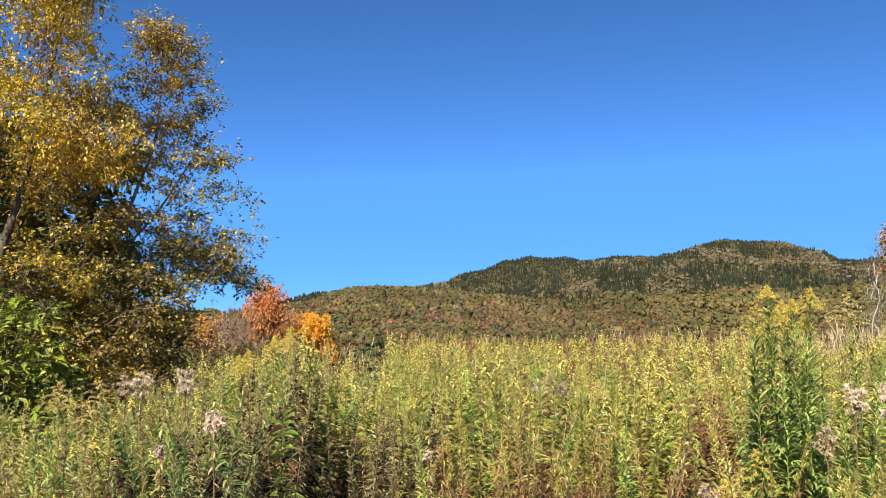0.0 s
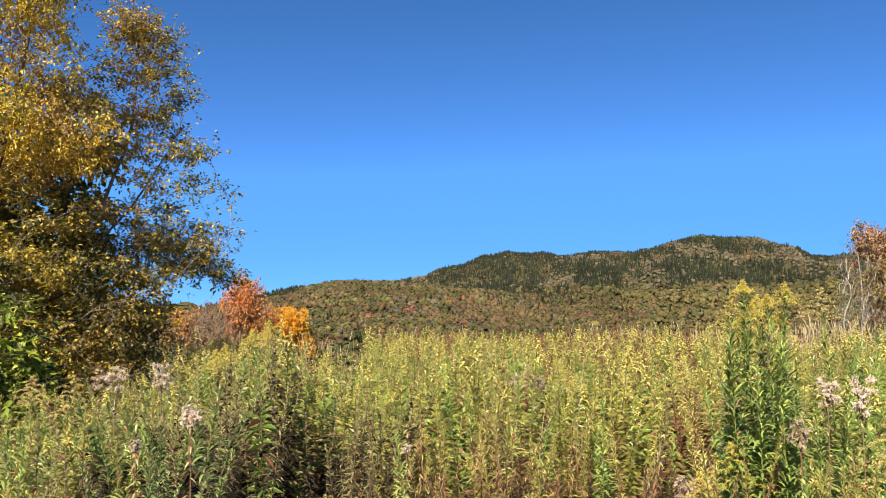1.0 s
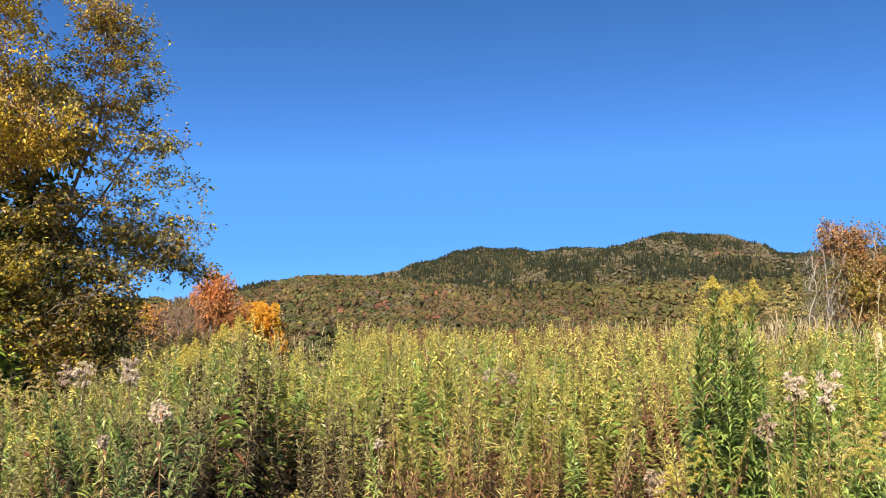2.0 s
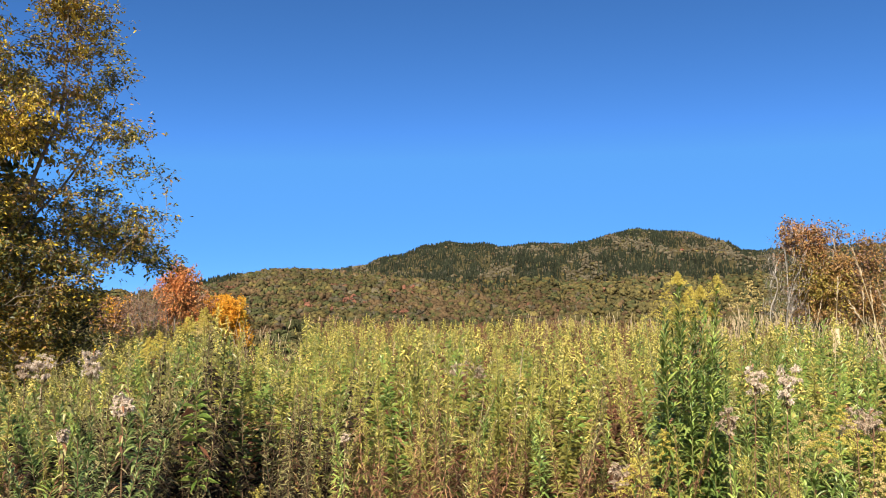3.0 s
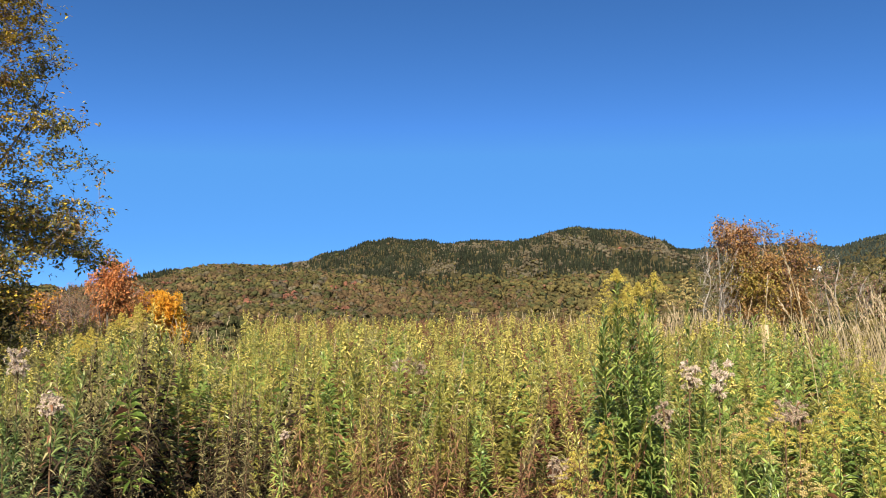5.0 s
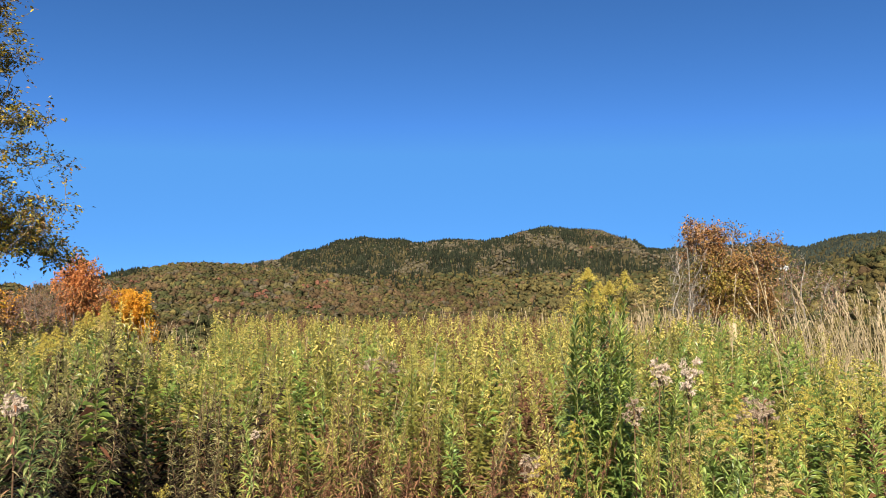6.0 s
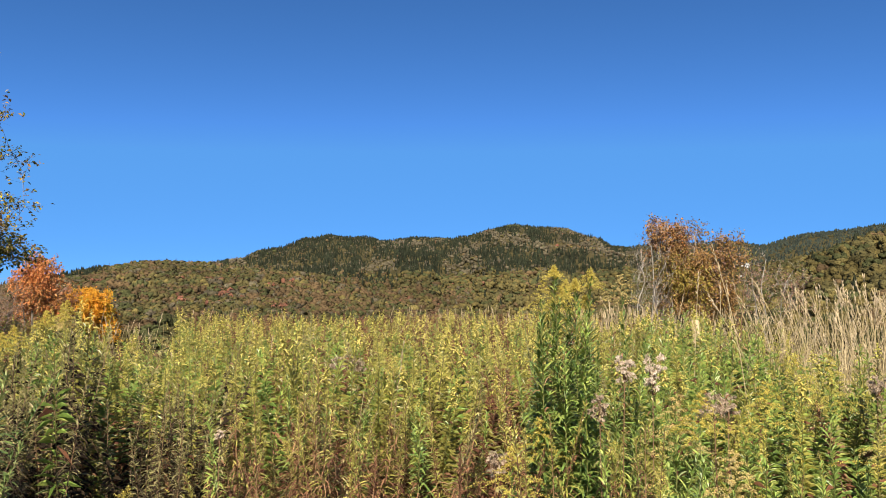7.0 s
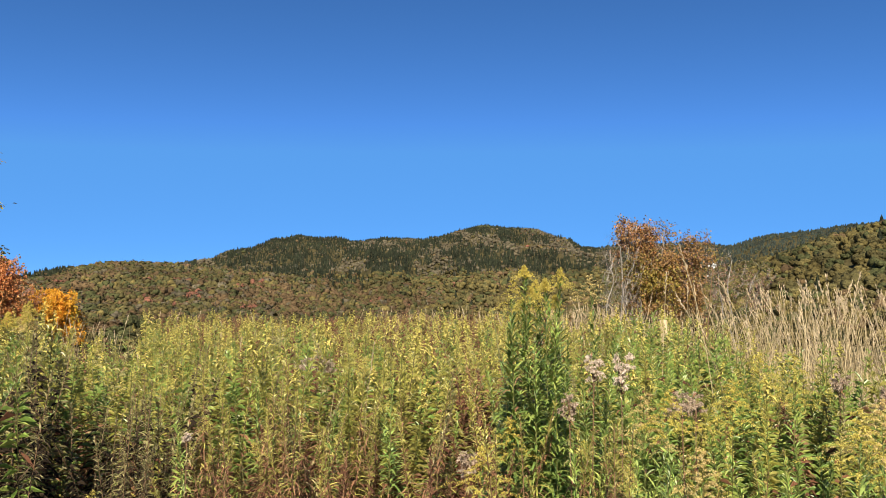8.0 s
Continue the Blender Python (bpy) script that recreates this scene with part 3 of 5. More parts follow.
stuff("foothill_woods", hillside(11, 1, 7400, -19, 17, 0.26, 1.02, foothill_kinds, 6.2, 4, 4, 6), WOODS,
      "mixed autumn woods of olive, russet and red crowns on the foothill", "woods", True)
stuff("foothill_edge_woods", hillside(19, 1, 2100, -19, 17, 0.0, 0.28, foothill_kinds, 5.6, 5, 6, 8), WOODS,
      "olive and russet hardwoods at the foot of the hill", "woods", True)
stuff("valley_woods", hillside(17, 2, 4200, 4, 37, 0.0, 0.20, valley_kinds, 5.2, 3, 4, 6), WOODS,
      "yellow-green and tan woods on the valley floor", "woods", True)
stuff("mountain_woods", hillside(12, 2, 20500, -4, 35, 0.14, 1.01, mountain_kinds, 6.4, 1, 3, 6), WOODS,
      "dark conifers and grey bare hardwoods covering the mountain", "woods", True)
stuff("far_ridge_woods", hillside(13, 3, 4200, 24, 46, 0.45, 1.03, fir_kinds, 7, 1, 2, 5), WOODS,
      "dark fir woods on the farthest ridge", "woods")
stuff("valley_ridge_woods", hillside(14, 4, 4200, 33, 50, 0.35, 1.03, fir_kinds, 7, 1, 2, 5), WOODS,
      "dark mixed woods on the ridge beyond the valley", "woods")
stuff("near_hill_woods", hillside(15, 5, 950, 32, 49, 0.05, 1.03, near_hill_kinds, 5.6, 7, 7, 8), WOODS,
      "green and russet woods with a few firs on the nearer hill", "woods", True)
stuff("west_hill_woods", hillside(16, 0, 800, -36, -8, 0.0, 1.03, foothill_kinds, 6.0, 5, 5, 6), WOODS,
      "brown and green woods on the low hill behind the trees", "woods", True)


def brush():
    """Low brush on the ground that falls away beyond the meadow."""
    rng = np.random.default_rng(18)
    n = 600
    az, d = rng.uniform(-30, -2, n), 36 * 6.5 ** rng.uniform(0, 1, n)
    x, y = d * np.sin(np.radians(az)), d * np.cos(np.radians(az))
    kind = pick(rng.uniform(size=n), (0, 0.4), (2, 0.45), (4, 0.08), (1, 0.2))
    tpl = [recolor(broadleaf_far(rng, 6), c, 5) for c in range(6)]
    h = rng.uniform(0.8, 2.2, n) * np.interp(d, [30, 240], [1.0, 2.2])
    stuff("brush", scatter(tpl, kind, np.stack([x, y, land(x, y) - 0.25 * h], 1), rng.uniform(0, 6.28, n), np.stack([h * 1.3, h * 1.3, h], 1)), WOODS,
          "low russet and olive brush beyond the meadow", "brush")


brush()

# ---- trees and shrubs ----


def grow(seed, stems, targets, twigs_each, leaf, sides=5, leafless=0.0, spread=0.35, leaf_per=9, droop=0.5, r_limb=0.022, flat=0.0):
    """Branches reach from the stems to the target points one after the other, then twigs with leaves.
    stems: list of (points, radius at the foot, radius at the top). Returns stem, branch and leaf arrays."""
    rng = np.random.default_rng(seed)
    wood, limb, leaves = Pile(), Pile(), Pile()
    nodes, rad = [], []
    for pts, r0, r1 in stems:
        P = np.asarray(pts, float)
        tt = np.linspace(0, len(P) - 1, 18)
        Q = np.stack([np.interp(tt, np.arange(len(P)), P[:, i]) for i in range(3)], 1)
        wob = np.cumsum(rng.normal(0, 0.05, (18, 3)), 0)
        Q += wob - np.linspace(0, 1, 18)[:, None] * wob[-1] - wob[0] * np.linspace(1, 0, 18)[:, None]
        Q[1:-1] = (Q[:-2] + 2 * Q[1:-1] + Q[2:]) / 4
        R = np.linspace(r0, r1, 18) + 0.35 * r0 * np.exp(-np.arange(18) * 0.9)
        wood.add(*tube(Q, R, 7))
        nodes += list(Q[3:])
        rad += list(R[3:])
    nodes, rad = np.array(nodes), np.array(rad)
    order = np.argsort([-np.min(np.linalg.norm(nodes - t, axis=1)) * rng.uniform(0.6, 1.4) for t in targets])
    ends = []
    for n_done, i in enumerate(order):
        t = targets[i]
        v = t - nodes
        dist = np.linalg.norm(v, axis=1)
        cost = dist + 0.9 * np.maximum(0, -v[:, 2]) + 0.25 * (v[:, 2] > dist * 0.9)
        j = int(np.argmin(cost))
        a, L = nodes[j], dist[j]
        n = int(np.clip(L / 0.16, 3, 12))
        s = np.linspace(0, 1, n + 1)[:, None]
        P = a + (t - a) * s + np.array([0, 0, 1]) * (np.sin(s * np.pi) * L * rng.uniform(-0.06, 0.14)) + rng.normal(0, 0.02 * min(L, 1.5), (n + 1, 3)) * np.sin(s * np.pi)
        r0 = min(rad[j] * 0.75, r_limb * (0.35 + 0.4 * L))
        R = np.linspace(r0, max(0.0025, r0 * 0.3), n + 1)
        limb.add(*tube(P, R, sides if r0 > 0.012 else 3))
        nodes, rad = np.concatenate([nodes, P[1:]]), np.concatenate([rad, R[1:]])
        for q, d in zip(P[1:], np.diff(P, axis=0)):
            ends.append((q, d))
    E, D = np.array([e[0] for e in ends]), unit(np.array([e[1] for e in ends]))
    for _ in range(twigs_each):
        keep = rng.uniform(size=len(E)) < 0.85
        B, d = E[keep], D[keep]
        n = len(B)
        w = unit((d * 0.6 + rng.normal(0, 0.6, (n, 3)) + np.array([0, 0, 0.1])) * [1, 1, 1 - 0.8 * flat])
        L = rng.uniform(0.4, 1.0, n)[:, None] * spread
        tip = B + w * L
        side = unit(np.cross(w, [0.3, 0.2, 1.0])) * 0.0035
        V = np.stack([B + side, B - side, tip], 1)
        limb.add(V.reshape(-1, 3), np.arange(3 * n).reshape(-1, 3))
        full = rng.uniform(size=n) >= leafless
        B, w, L = B[full], w[full], L[full]
        for _k in range(leaf_per):
            m = len(B)
            s = rng.uniform(0.25, 1.05, (m, 1))
            at = B + w * L * s + rng.normal(0, 0.02, (m, 3))
            D2 = unit((w * 0.5 + rng.normal(0, 0.7, (m, 3)) + np.array([0, 0, -0.35])) * [1, 1, 1 - flat])
            U2 = unit(rng.normal(0, 0.7 - 0.45 * flat, (m, 3)) + np.array([0, 0, 0.8]))
            ll = leaf * rng.uniform(0.6, 1.25, m)
            leaves.add(*blades(at, D2, U2, ll, ll * 0.55, droop * rng.uniform(0, 0.6, m), False))
    return wood.arrays(), limb.arrays(), leaves.arrays()


def mixed(V, F, shares, rng_seed, size=1.0, low=None):
    """A material slot for each leaf (two faces), by shares that drift through the crown; low: (slot, z, factor) paints
    shade with more of one slot under a height.
    """
    rng = np.random.default_rng(rng_seed)
    c = V[F[::2, 0]]
    w = np.stack([q * np.exp(1.5 * bumps(c[:, 0] + 0.6 * c[:, 1], c[:, 2] - 0.4 * c[:, 1], rng_seed + 31 * i, 2.2 * size)) for i, q in enumerate(shares)], 1)
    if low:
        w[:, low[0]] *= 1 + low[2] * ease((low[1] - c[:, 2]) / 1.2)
    w = np.cumsum(w / w.sum(1, keepdims=True), 1)
    return np.repeat((rng.uniform(size=(len(c), 1)) > w).sum(1).clip(0, len(shares) - 1), 2)


def plant_tree(name, label, category, grown, bark, leaf_mats, shares, seed, crown_label="", group="", size=1.0, low=None):
    (wv, wf, wm), (lv, lf, lm), (cv, cf, cm) = grown
    base = wv[np.argmin(wv[:, 2])].copy()
    base[2] = wv[:, 2].min()
    root = new(name)
    root.location = base
    tagged(root, label, category, group)
    part("trunk", mesh_data("trunk", wv - base, wf, [bark], None, True), root)
    part("branchwork", mesh_data("branchwork", lv - base, lf, [bark], None, True), root, "", "stuff")
    if len(cf):
        part("crown", mesh_data("crown", cv - base, cf, leaf_mats, mixed(cv, cf, shares, seed, size, low)), root, crown_label, "stuff")
    return root


def ball_points(rng, n, c, r, shell=0.5, keep=None):
    d = unit(rng.normal(size=(n * 3, 3)))
    P = np.asarray(c) + d * np.asarray(r) * (rng.uniform(shell ** 3, 1, (n * 3, 1)) ** (1 / 3))
    if keep is not None:
        P = P[keep(P)]
    return P[:n]


def tufted(rng, centres, each, size):
    """Flat layered tufts of points round each centre."""
    n = len(centres) * each
    d = unit(rng.normal(size=(n, 3))) * rng.uniform(0.2, 1, (n, 1)) ** 0.5
    return np.repeat(centres, each, 0) + d * np.asarray(size) * rng.uniform(0.6, 1.3, (n, 1))


def bearing(P):
    return np.degrees(np.arctan2(P[:, 0], P[:, 1]))


def foot(az, d, sink=0.12):
    p = place(az, d, z=0)
    p[2] = zland(p) - sink
    return p


# the broad olive tree: its edge swells downwards to long low boughs
def broad_tree():
    rng = np.random.default_rng(101)
    EDGE = [(0.7, -19.5), (1.4, -19.2), (1.75, -19.4), (2.25, -19.0), (2.4, -15.0), (2.7, -14.5), (3.2, -15.1), (3.7, -15.7), (4.2, -16.4), (4.8, -17.0), (5.4, -18.3), (5.9, -19.3), (6.3, -20.5)]
    n = 270
    z = 0.75 + 5.35 * rng.uniform(0, 1, n) ** 1.3
    right = np.interp(z, [e[0] for e in EDGE], [e[1] for e in EDGE])
    left = np.interp(z, [0.9, 3, 4, 5, 6.2], [-31, -31, -29, -25, -21.6])
    az = left + (right - left) * rng.uniform(0, 1, n) ** 0.65
    d = 12.0 + rng.normal(0, 1.0, n).clip(-1.8, 1.8) * np.interp(z, [1, 3, 6.2], [1.0, 1.0, 0.25])
    keep = rng.uniform(size=n) < np.interp(z, [3.0, 4.4, 6], [1.0, 0.80, 0.5])
    z, az, d = z[keep], az[keep], d[keep]
    m, q = 105, 22                             # low boughs that hide the foot of the tree, and the long right-hand boughs
    z = np.concatenate([z, rng.uniform(0.35, 2.5, m), np.linspace(2.75, 2.15, q) + rng.uniform(-0.12, 0.35, q)])
    az = np.concatenate([az, rng.uniform(-30, -19.5, m), np.linspace(-20, -14.5, q)])
    d = np.concatenate([d, rng.uniform(10.6, 12.2, m), rng.uniform(11.4, 12.4, q)])
    C = np.stack([d * np.sin(np.radians(az)), d * np.cos(np.radians(az)), z], 1)
    T = tufted(rng, C, 6, (0.44, 0.44, 0.07))
    b = foot(-27.0, 12.2)
    k = lambda a, dd, zz: place(a, dd, z=zz)
    stems = [([b, k(-26, 12.2, 1.6), k(-24.0, 12.1, 3.2), k(-22.0, 12.0, 4.8), k(-20.9, 12.0, 6.3)], 0.05, 0.006),
             ([b, k(-26.5, 11.9, 1.2), k(-23.5, 11.7, 2.5), k(-20.0, 11.6, 3.6), k(-17.6, 11.6, 4.6)], 0.034, 0.006),
             ([b, k(-25.5, 12.4, 0.9), k(-22, 12.3, 1.95), k(-18, 12.1, 2.5), k(-14.6, 12.0, 2.25)], 0.034, 0.006),
             ([b, k(-28, 12.6, 1.7), k(-27.4, 12.8, 3.4), k(-25.5, 12.8, 4.9)], 0.045, 0.01)]
    g = grow(102, stems, T, 2, 0.056, leafless=0.16, leaf_per=8, spread=0.32, r_limb=0.020, flat=0.5)
    # shade under the boughs is painted: more dark leaves lower down
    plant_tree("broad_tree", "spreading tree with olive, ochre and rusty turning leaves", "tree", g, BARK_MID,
               [TREE_OLIVE, TREE_YELLOW, TREE_RUST, TREE_DARK_SHADE], [0.52, 0.26, 0.16, 0.06], 1, size=0.7, low=(3, 3.2, 7.0))


def yellow_tree():
    rng = np.random.default_rng(111)
    c = place(-32.0, 11.2, z=4.7)
    C = ball_points(rng, 185, c, (2.6, 1.9, 3.3), 0.4, lambda P: (P[:, 2] > 3.6) & (bearing(P) < np.interp(P[:, 2], [4.2, 5.5], [-23.2, -25.8])))
    T = tufted(rng, C, 7, (0.42, 0.42, 0.22))
    b = foot(-33.0, 11.3)
    k = lambda a, dd, zz: place(a, dd, z=zz)
    stems = [([b, k(-33, 11.3, 2.5), k(-32, 11.3, 5.0), k(-31, 11.3, 7.7)], 0.06, 0.012),
             ([b, k(-34, 11.4, 2), k(-36, 11.5, 4.5), k(-37, 11.5, 7.0)], 0.11, 0.02),
             ([b, k(-31.5, 11.1, 2), k(-29, 11.0, 4.0), k(-27, 10.9, 6.2)], 0.09, 0.015)]
    thin = rng.uniform(size=len(T)) < np.interp(T[:, 2], [5.6, 7.0], [1.0, 0.5])
    g = grow(112, stems, T[thin], 2, 0.052, leafless=0.14, leaf_per=14, spread=0.34, r_limb=0.018)
    plant_tree("yellow_tree", "tall tree in bright golden yellow autumn leaf", "tree", g, BARK, [TREE_YELLOW, TREE_OLIVE, TREE_RUST], [0.58, 0.27, 0.15], 2, size=0.6)


def back_tree():
    rng = np.random.default_rng(121)
    c = place(-33, 14.6, z=2.5)
    T = ball_points(rng, 900, c, (4.6, 1.5, 2.5), 0.3, lambda P: (P[:, 2] > 0.0) & (bearing(P) < -22.5))
    b = foot(-33, 14.6)
    stems = [([b, place(-33, 14.6, z=2.5), place(-31, 14.6, z=4.6)], 0.16, 0.02), ([b, place(-34, 14.6, z=2), place(-38, 14.6, z=4.2)], 0.13, 0.02),
             ([b, place(-31, 14.6, z=1.2), place(-27, 14.6, z=3.0)], 0.10, 0.02)]
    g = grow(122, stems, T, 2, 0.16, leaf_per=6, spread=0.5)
    # sun still reaches this tree; its shade is in the dark leaf colour
    plant_tree("shaded_tree", "dense dark green tree behind, its leaf colour darkened for shade", "tree", g, BARK, [TREE_DARK_SHADE, TREE_OLIVE], [0.75, 0.25], 3)


def fresh_shrub(az, d, rx, h, seed):
    rng = np.random.default_rng(seed)
    b = foot(az, d)
    c = b + np.array([0, 0, h * 0.55])
    T = ball_points(rng, 140, c, (rx, rx * 0.8, h * 0.5), 0.4)
    stems = [([b, b + [rng.normal(0, 0.1), rng.normal(0, 0.1), h * 0.4], b + [rng.normal(0, rx * 0.4), rng.normal(0, 0.2), h * 0.85]], 0.014, 0.005) for _ in range(5)]
    g = grow(seed + 1, stems, T, 2, 0.095, leaf_per=4, spread=0.30, r_limb=0.012, flat=0.6)
    # the dark share imitates shaded gaps between the bright leaves
    plant_tree("green_shrub", "leafy shrub still bright fresh green under the trees", "shrub", g, BARK, [TREE_FRESH, TREE_DARK_SHADE], [0.72, 0.28], seed, group="green shrubs under the trees")


def crown_tree(name, label, az, d, c_el, r, base_sink, mats, shares, seed, n=260, leaf=0.14, per=6, bark=BARK, leafless=0.0, stem_r=0.09, category="tree", spread=0.4, group="", limb=0.016):
    rng = np.random.default_rng(seed)
    c = place(az, d, c_el)
    b = foot(az, d, base_sink)
    r = np.asarray(r)
    lobes = [c + r * [math.cos(q * 2.4) * 0.55, math.sin(q * 2.4) * 0.5, -0.55 + 0.2 * q] * rng.uniform(0.7, 1.1) for q in range(7)]
    T = np.concatenate([ball_points(rng, n // 7, q, r * rng.uniform(0.34, 0.56), 0.3, lambda P: P[:, 2] > b[2] + 0.3) for q in lobes])
    up = c[2] + r[2] * 0.8
    stems = [([b, (b * 0.5 + c * 0.5) + [rng.normal(0, 0.1), 0, 0], [c[0] + rng.normal(0, r[0] * 0.2), c[1], up]], stem_r, 0.012),
             ([b, b * 0.55 + c * 0.45 + [r[0] * 0.15, 0, 0], [c[0] + r[0] * 0.5, c[1], c[2] + r[2] * 0.4]], stem_r * 0.7, 0.012),
             ([b, b * 0.55 + c * 0.45 - [r[0] * 0.15, 0, 0], [c[0] - r[0] * 0.5, c[1], c[2] + r[2] * 0.4]], stem_r * 0.7, 0.012)]
    g = grow(seed + 1, stems, T, 2, leaf, leafless=leafless, leaf_per=per, spread=spread, r_limb=limb)
    return plant_tree(name, label, category, g, bark, mats, shares, seed, group=group)


broad_tree()
yellow_tree()
back_tree()
for a, d, rx, h, s in ((-30.2, 9.2, 0.85, 2.3, 131), (-34, 9.6, 0.9, 2.6, 134), (-27.0, 9.8, 0.5, 1.5, 137)):
    fresh_shrub(a, d, rx, h, s)
crown_tree("red_maple", "small maple in salmon red and orange leaf", -13.1, 40.0, 0.55, (1.25, 1.2, 1.75), 0.2, [TREE_RED, TREE_RUST], [0.8, 0.2], 141, 330, 0.12, 6)
crown_tree("russet_tree", "thin russet tree losing its leaves", -12.2, 44.0, -0.9, (1.7, 1.2, 1.7), 0.2, [TREE_RUST, TREE_RED, TREE_MAUVE], [0.6, 0.25, 0.15], 145, 330, 0.12, 5, leafless=0.2)
crown_tree("orange_maple", "round maple in glowing orange leaf", -10.15, 47.0, -1.05, (2.0, 1.5, 1.6), 0.2, [TREE_ORANGE, TREE_YELLOW], [0.9, 0.1], 151, 480, 0.13, 8)
crown_tree("bare_tree", "bare tree with fine mauve-grey twigs", -15.3, 37.0, -0.7, (1.45, 1.0, 1.4), 0.2, [TREE_MAUVE, TREE_RUST], [0.7, 0.3], 155, 420, 0.06, 3, BARK_MID, 0.5, 0.06, limb=0.022)
crown_tree("russet_bush", "low bush in orange-brown leaf", -17.4, 42.0, -0.9, (1.3, 1.0, 0.9), 0.2, [TREE_RUST, TREE_MAUVE, TREE_ORANGE], [0.5, 0.35, 0.15], 158, 200, 0.13, 5)
crown_tree("russet_bush", "low bush in red-brown leaf", -13.6, 43.0, -2.2, (2.2, 1.0, 0.8), 0.2, [TREE_RUST, TREE_MAUVE], [0.6, 0.4], 159, 260, 0.12, 5)
crown_tree("rusty_shrub", "tall thin shrub with pale orange leaves", 31.5, 17.6, 4.6, (0.55, 0.5, 0.50), 0.15, [TREE_RUST, TREE_MAUVE, TREE_RED], [0.72, 0.16, 0.12], 161, 140, 0.055, 7, BARK_PALE, 0.12, 0.035, "shrub", 0.24)
crown_tree("brown_shrub", "dense shrub with brown, ochre and rusty leaves", 34.0, 17.8, 1.8, (1.0, 0.8, 1.15), 0.15, [TREE_RUST, TREE_OLIVE, TREE_MAUVE], [0.66, 0.18, 0.16], 164, 480, 0.058, 8, BARK_MID, 0.25, 0.04, "shrub", 0.26)
crown_tree("rusty_shrub", "shrub in orange and brown leaf", 32.6, 17.3, 1.2, (0.75, 0.6, 1.05), 0.15, [TREE_RUST, TREE_OLIVE], [0.88, 0.12], 167, 330, 0.058, 8, BARK_MID, 0.15, 0.03, "shrub", 0.24)
crown_tree("bare_shrub", "leafless shrub of pale grey stems", 30.4, 16.8, 1.0, (0.55, 0.5, 1.15), 0.15, [TREE_MAUVE], [1.0], 171, 240, 0.04, 1, BARK_PALE, 0.85, 0.018, "shrub", 0.34, limb=0.012)
crown_tree("bare_shrub", "grey-green twiggy shrub nearly leafless", 38.4, 20.0, 1.0, (1.1, 0.8, 0.9), 0.15, [TREE_MAUVE, GRASS], [0.4, 0.6], 174, 260, 0.05, 3, BARK_PALE, 0.4, 0.02, "shrub", 0.3, limb=0.010)

# ---- the meadow ----
PLANT_MATS = [STEM, LEAF_LIME, LEAF_GREEN, LEAF_SAGE, LEAF_DEAD, BLOOM, BLOOM_OCHRE, STEM_DRY, LEAF_DEEP, LEAF_DEAD_SHADE, LEAF_DARK, BLOOM_FADED]
S_STEM, S_LIME, S_GREEN, S_SAGE, S_DEAD, S_BLOOM, S_OCHRE, S_DRY, S_DEEP, S_DEAD_SHADE, S_DARK, S_FADED = range(12)


def plume(p, rng, top, size, count, slot, three, florets=0.006):
    """A goldenrod's pyramid of arching flower sprays; far off, each spray is one drooping tuft."""
    if three:
        n = max(10, count // 6)
        a, t = np.arange(n) * 2.4 + rng.uniform(0, 0.6, n), np.linspace(0, 1, n)
        B = top + np.stack([0 * t, 0 * t, size * (-0.9 + 1.5 * t)], 1)
        L = size * (0.25 + 0.85 * (1 - t)) * rng.uniform(0.75, 1.25, n)
        p.add(*blades(B, np.stack([np.cos(a), np.sin(a), 0.75 + 0.8 * t], 1), np.tile([0, 0, 1.0], (n, 1)) + rng.normal(0, 0.3, (n, 3)), L, florets * 3.0, 0.75, True, 0.3), slot)
        return
    n_br = int(np.clip(count // 18, 6, 24))
    for b in range(n_br):
        t = b / n_br
        a = b * 2.4 + rng.uniform(0, 0.5)
        L = size * (0.15 + 1.25 * (1 - t) ** 1.3) * rng.uniform(0.7, 1.3)
        base = top + np.array([0, 0, size * (-0.9 + 1.8 * t)])
        s = rng.uniform(0.12, 1, int(count * (1.4 - 0.8 * t)) // n_br + 1)[:, None]
        out = np.array([math.cos(a), math.sin(a), 0.0])
        C = base + out * L * s + np.array([0, 0, 1]) * (L * (0.75 * s - 0.7 * s * s)) + rng.normal(0, 0.0032, (len(s), 3))
        p.add(*specks(C, florets, rng, False), slot)


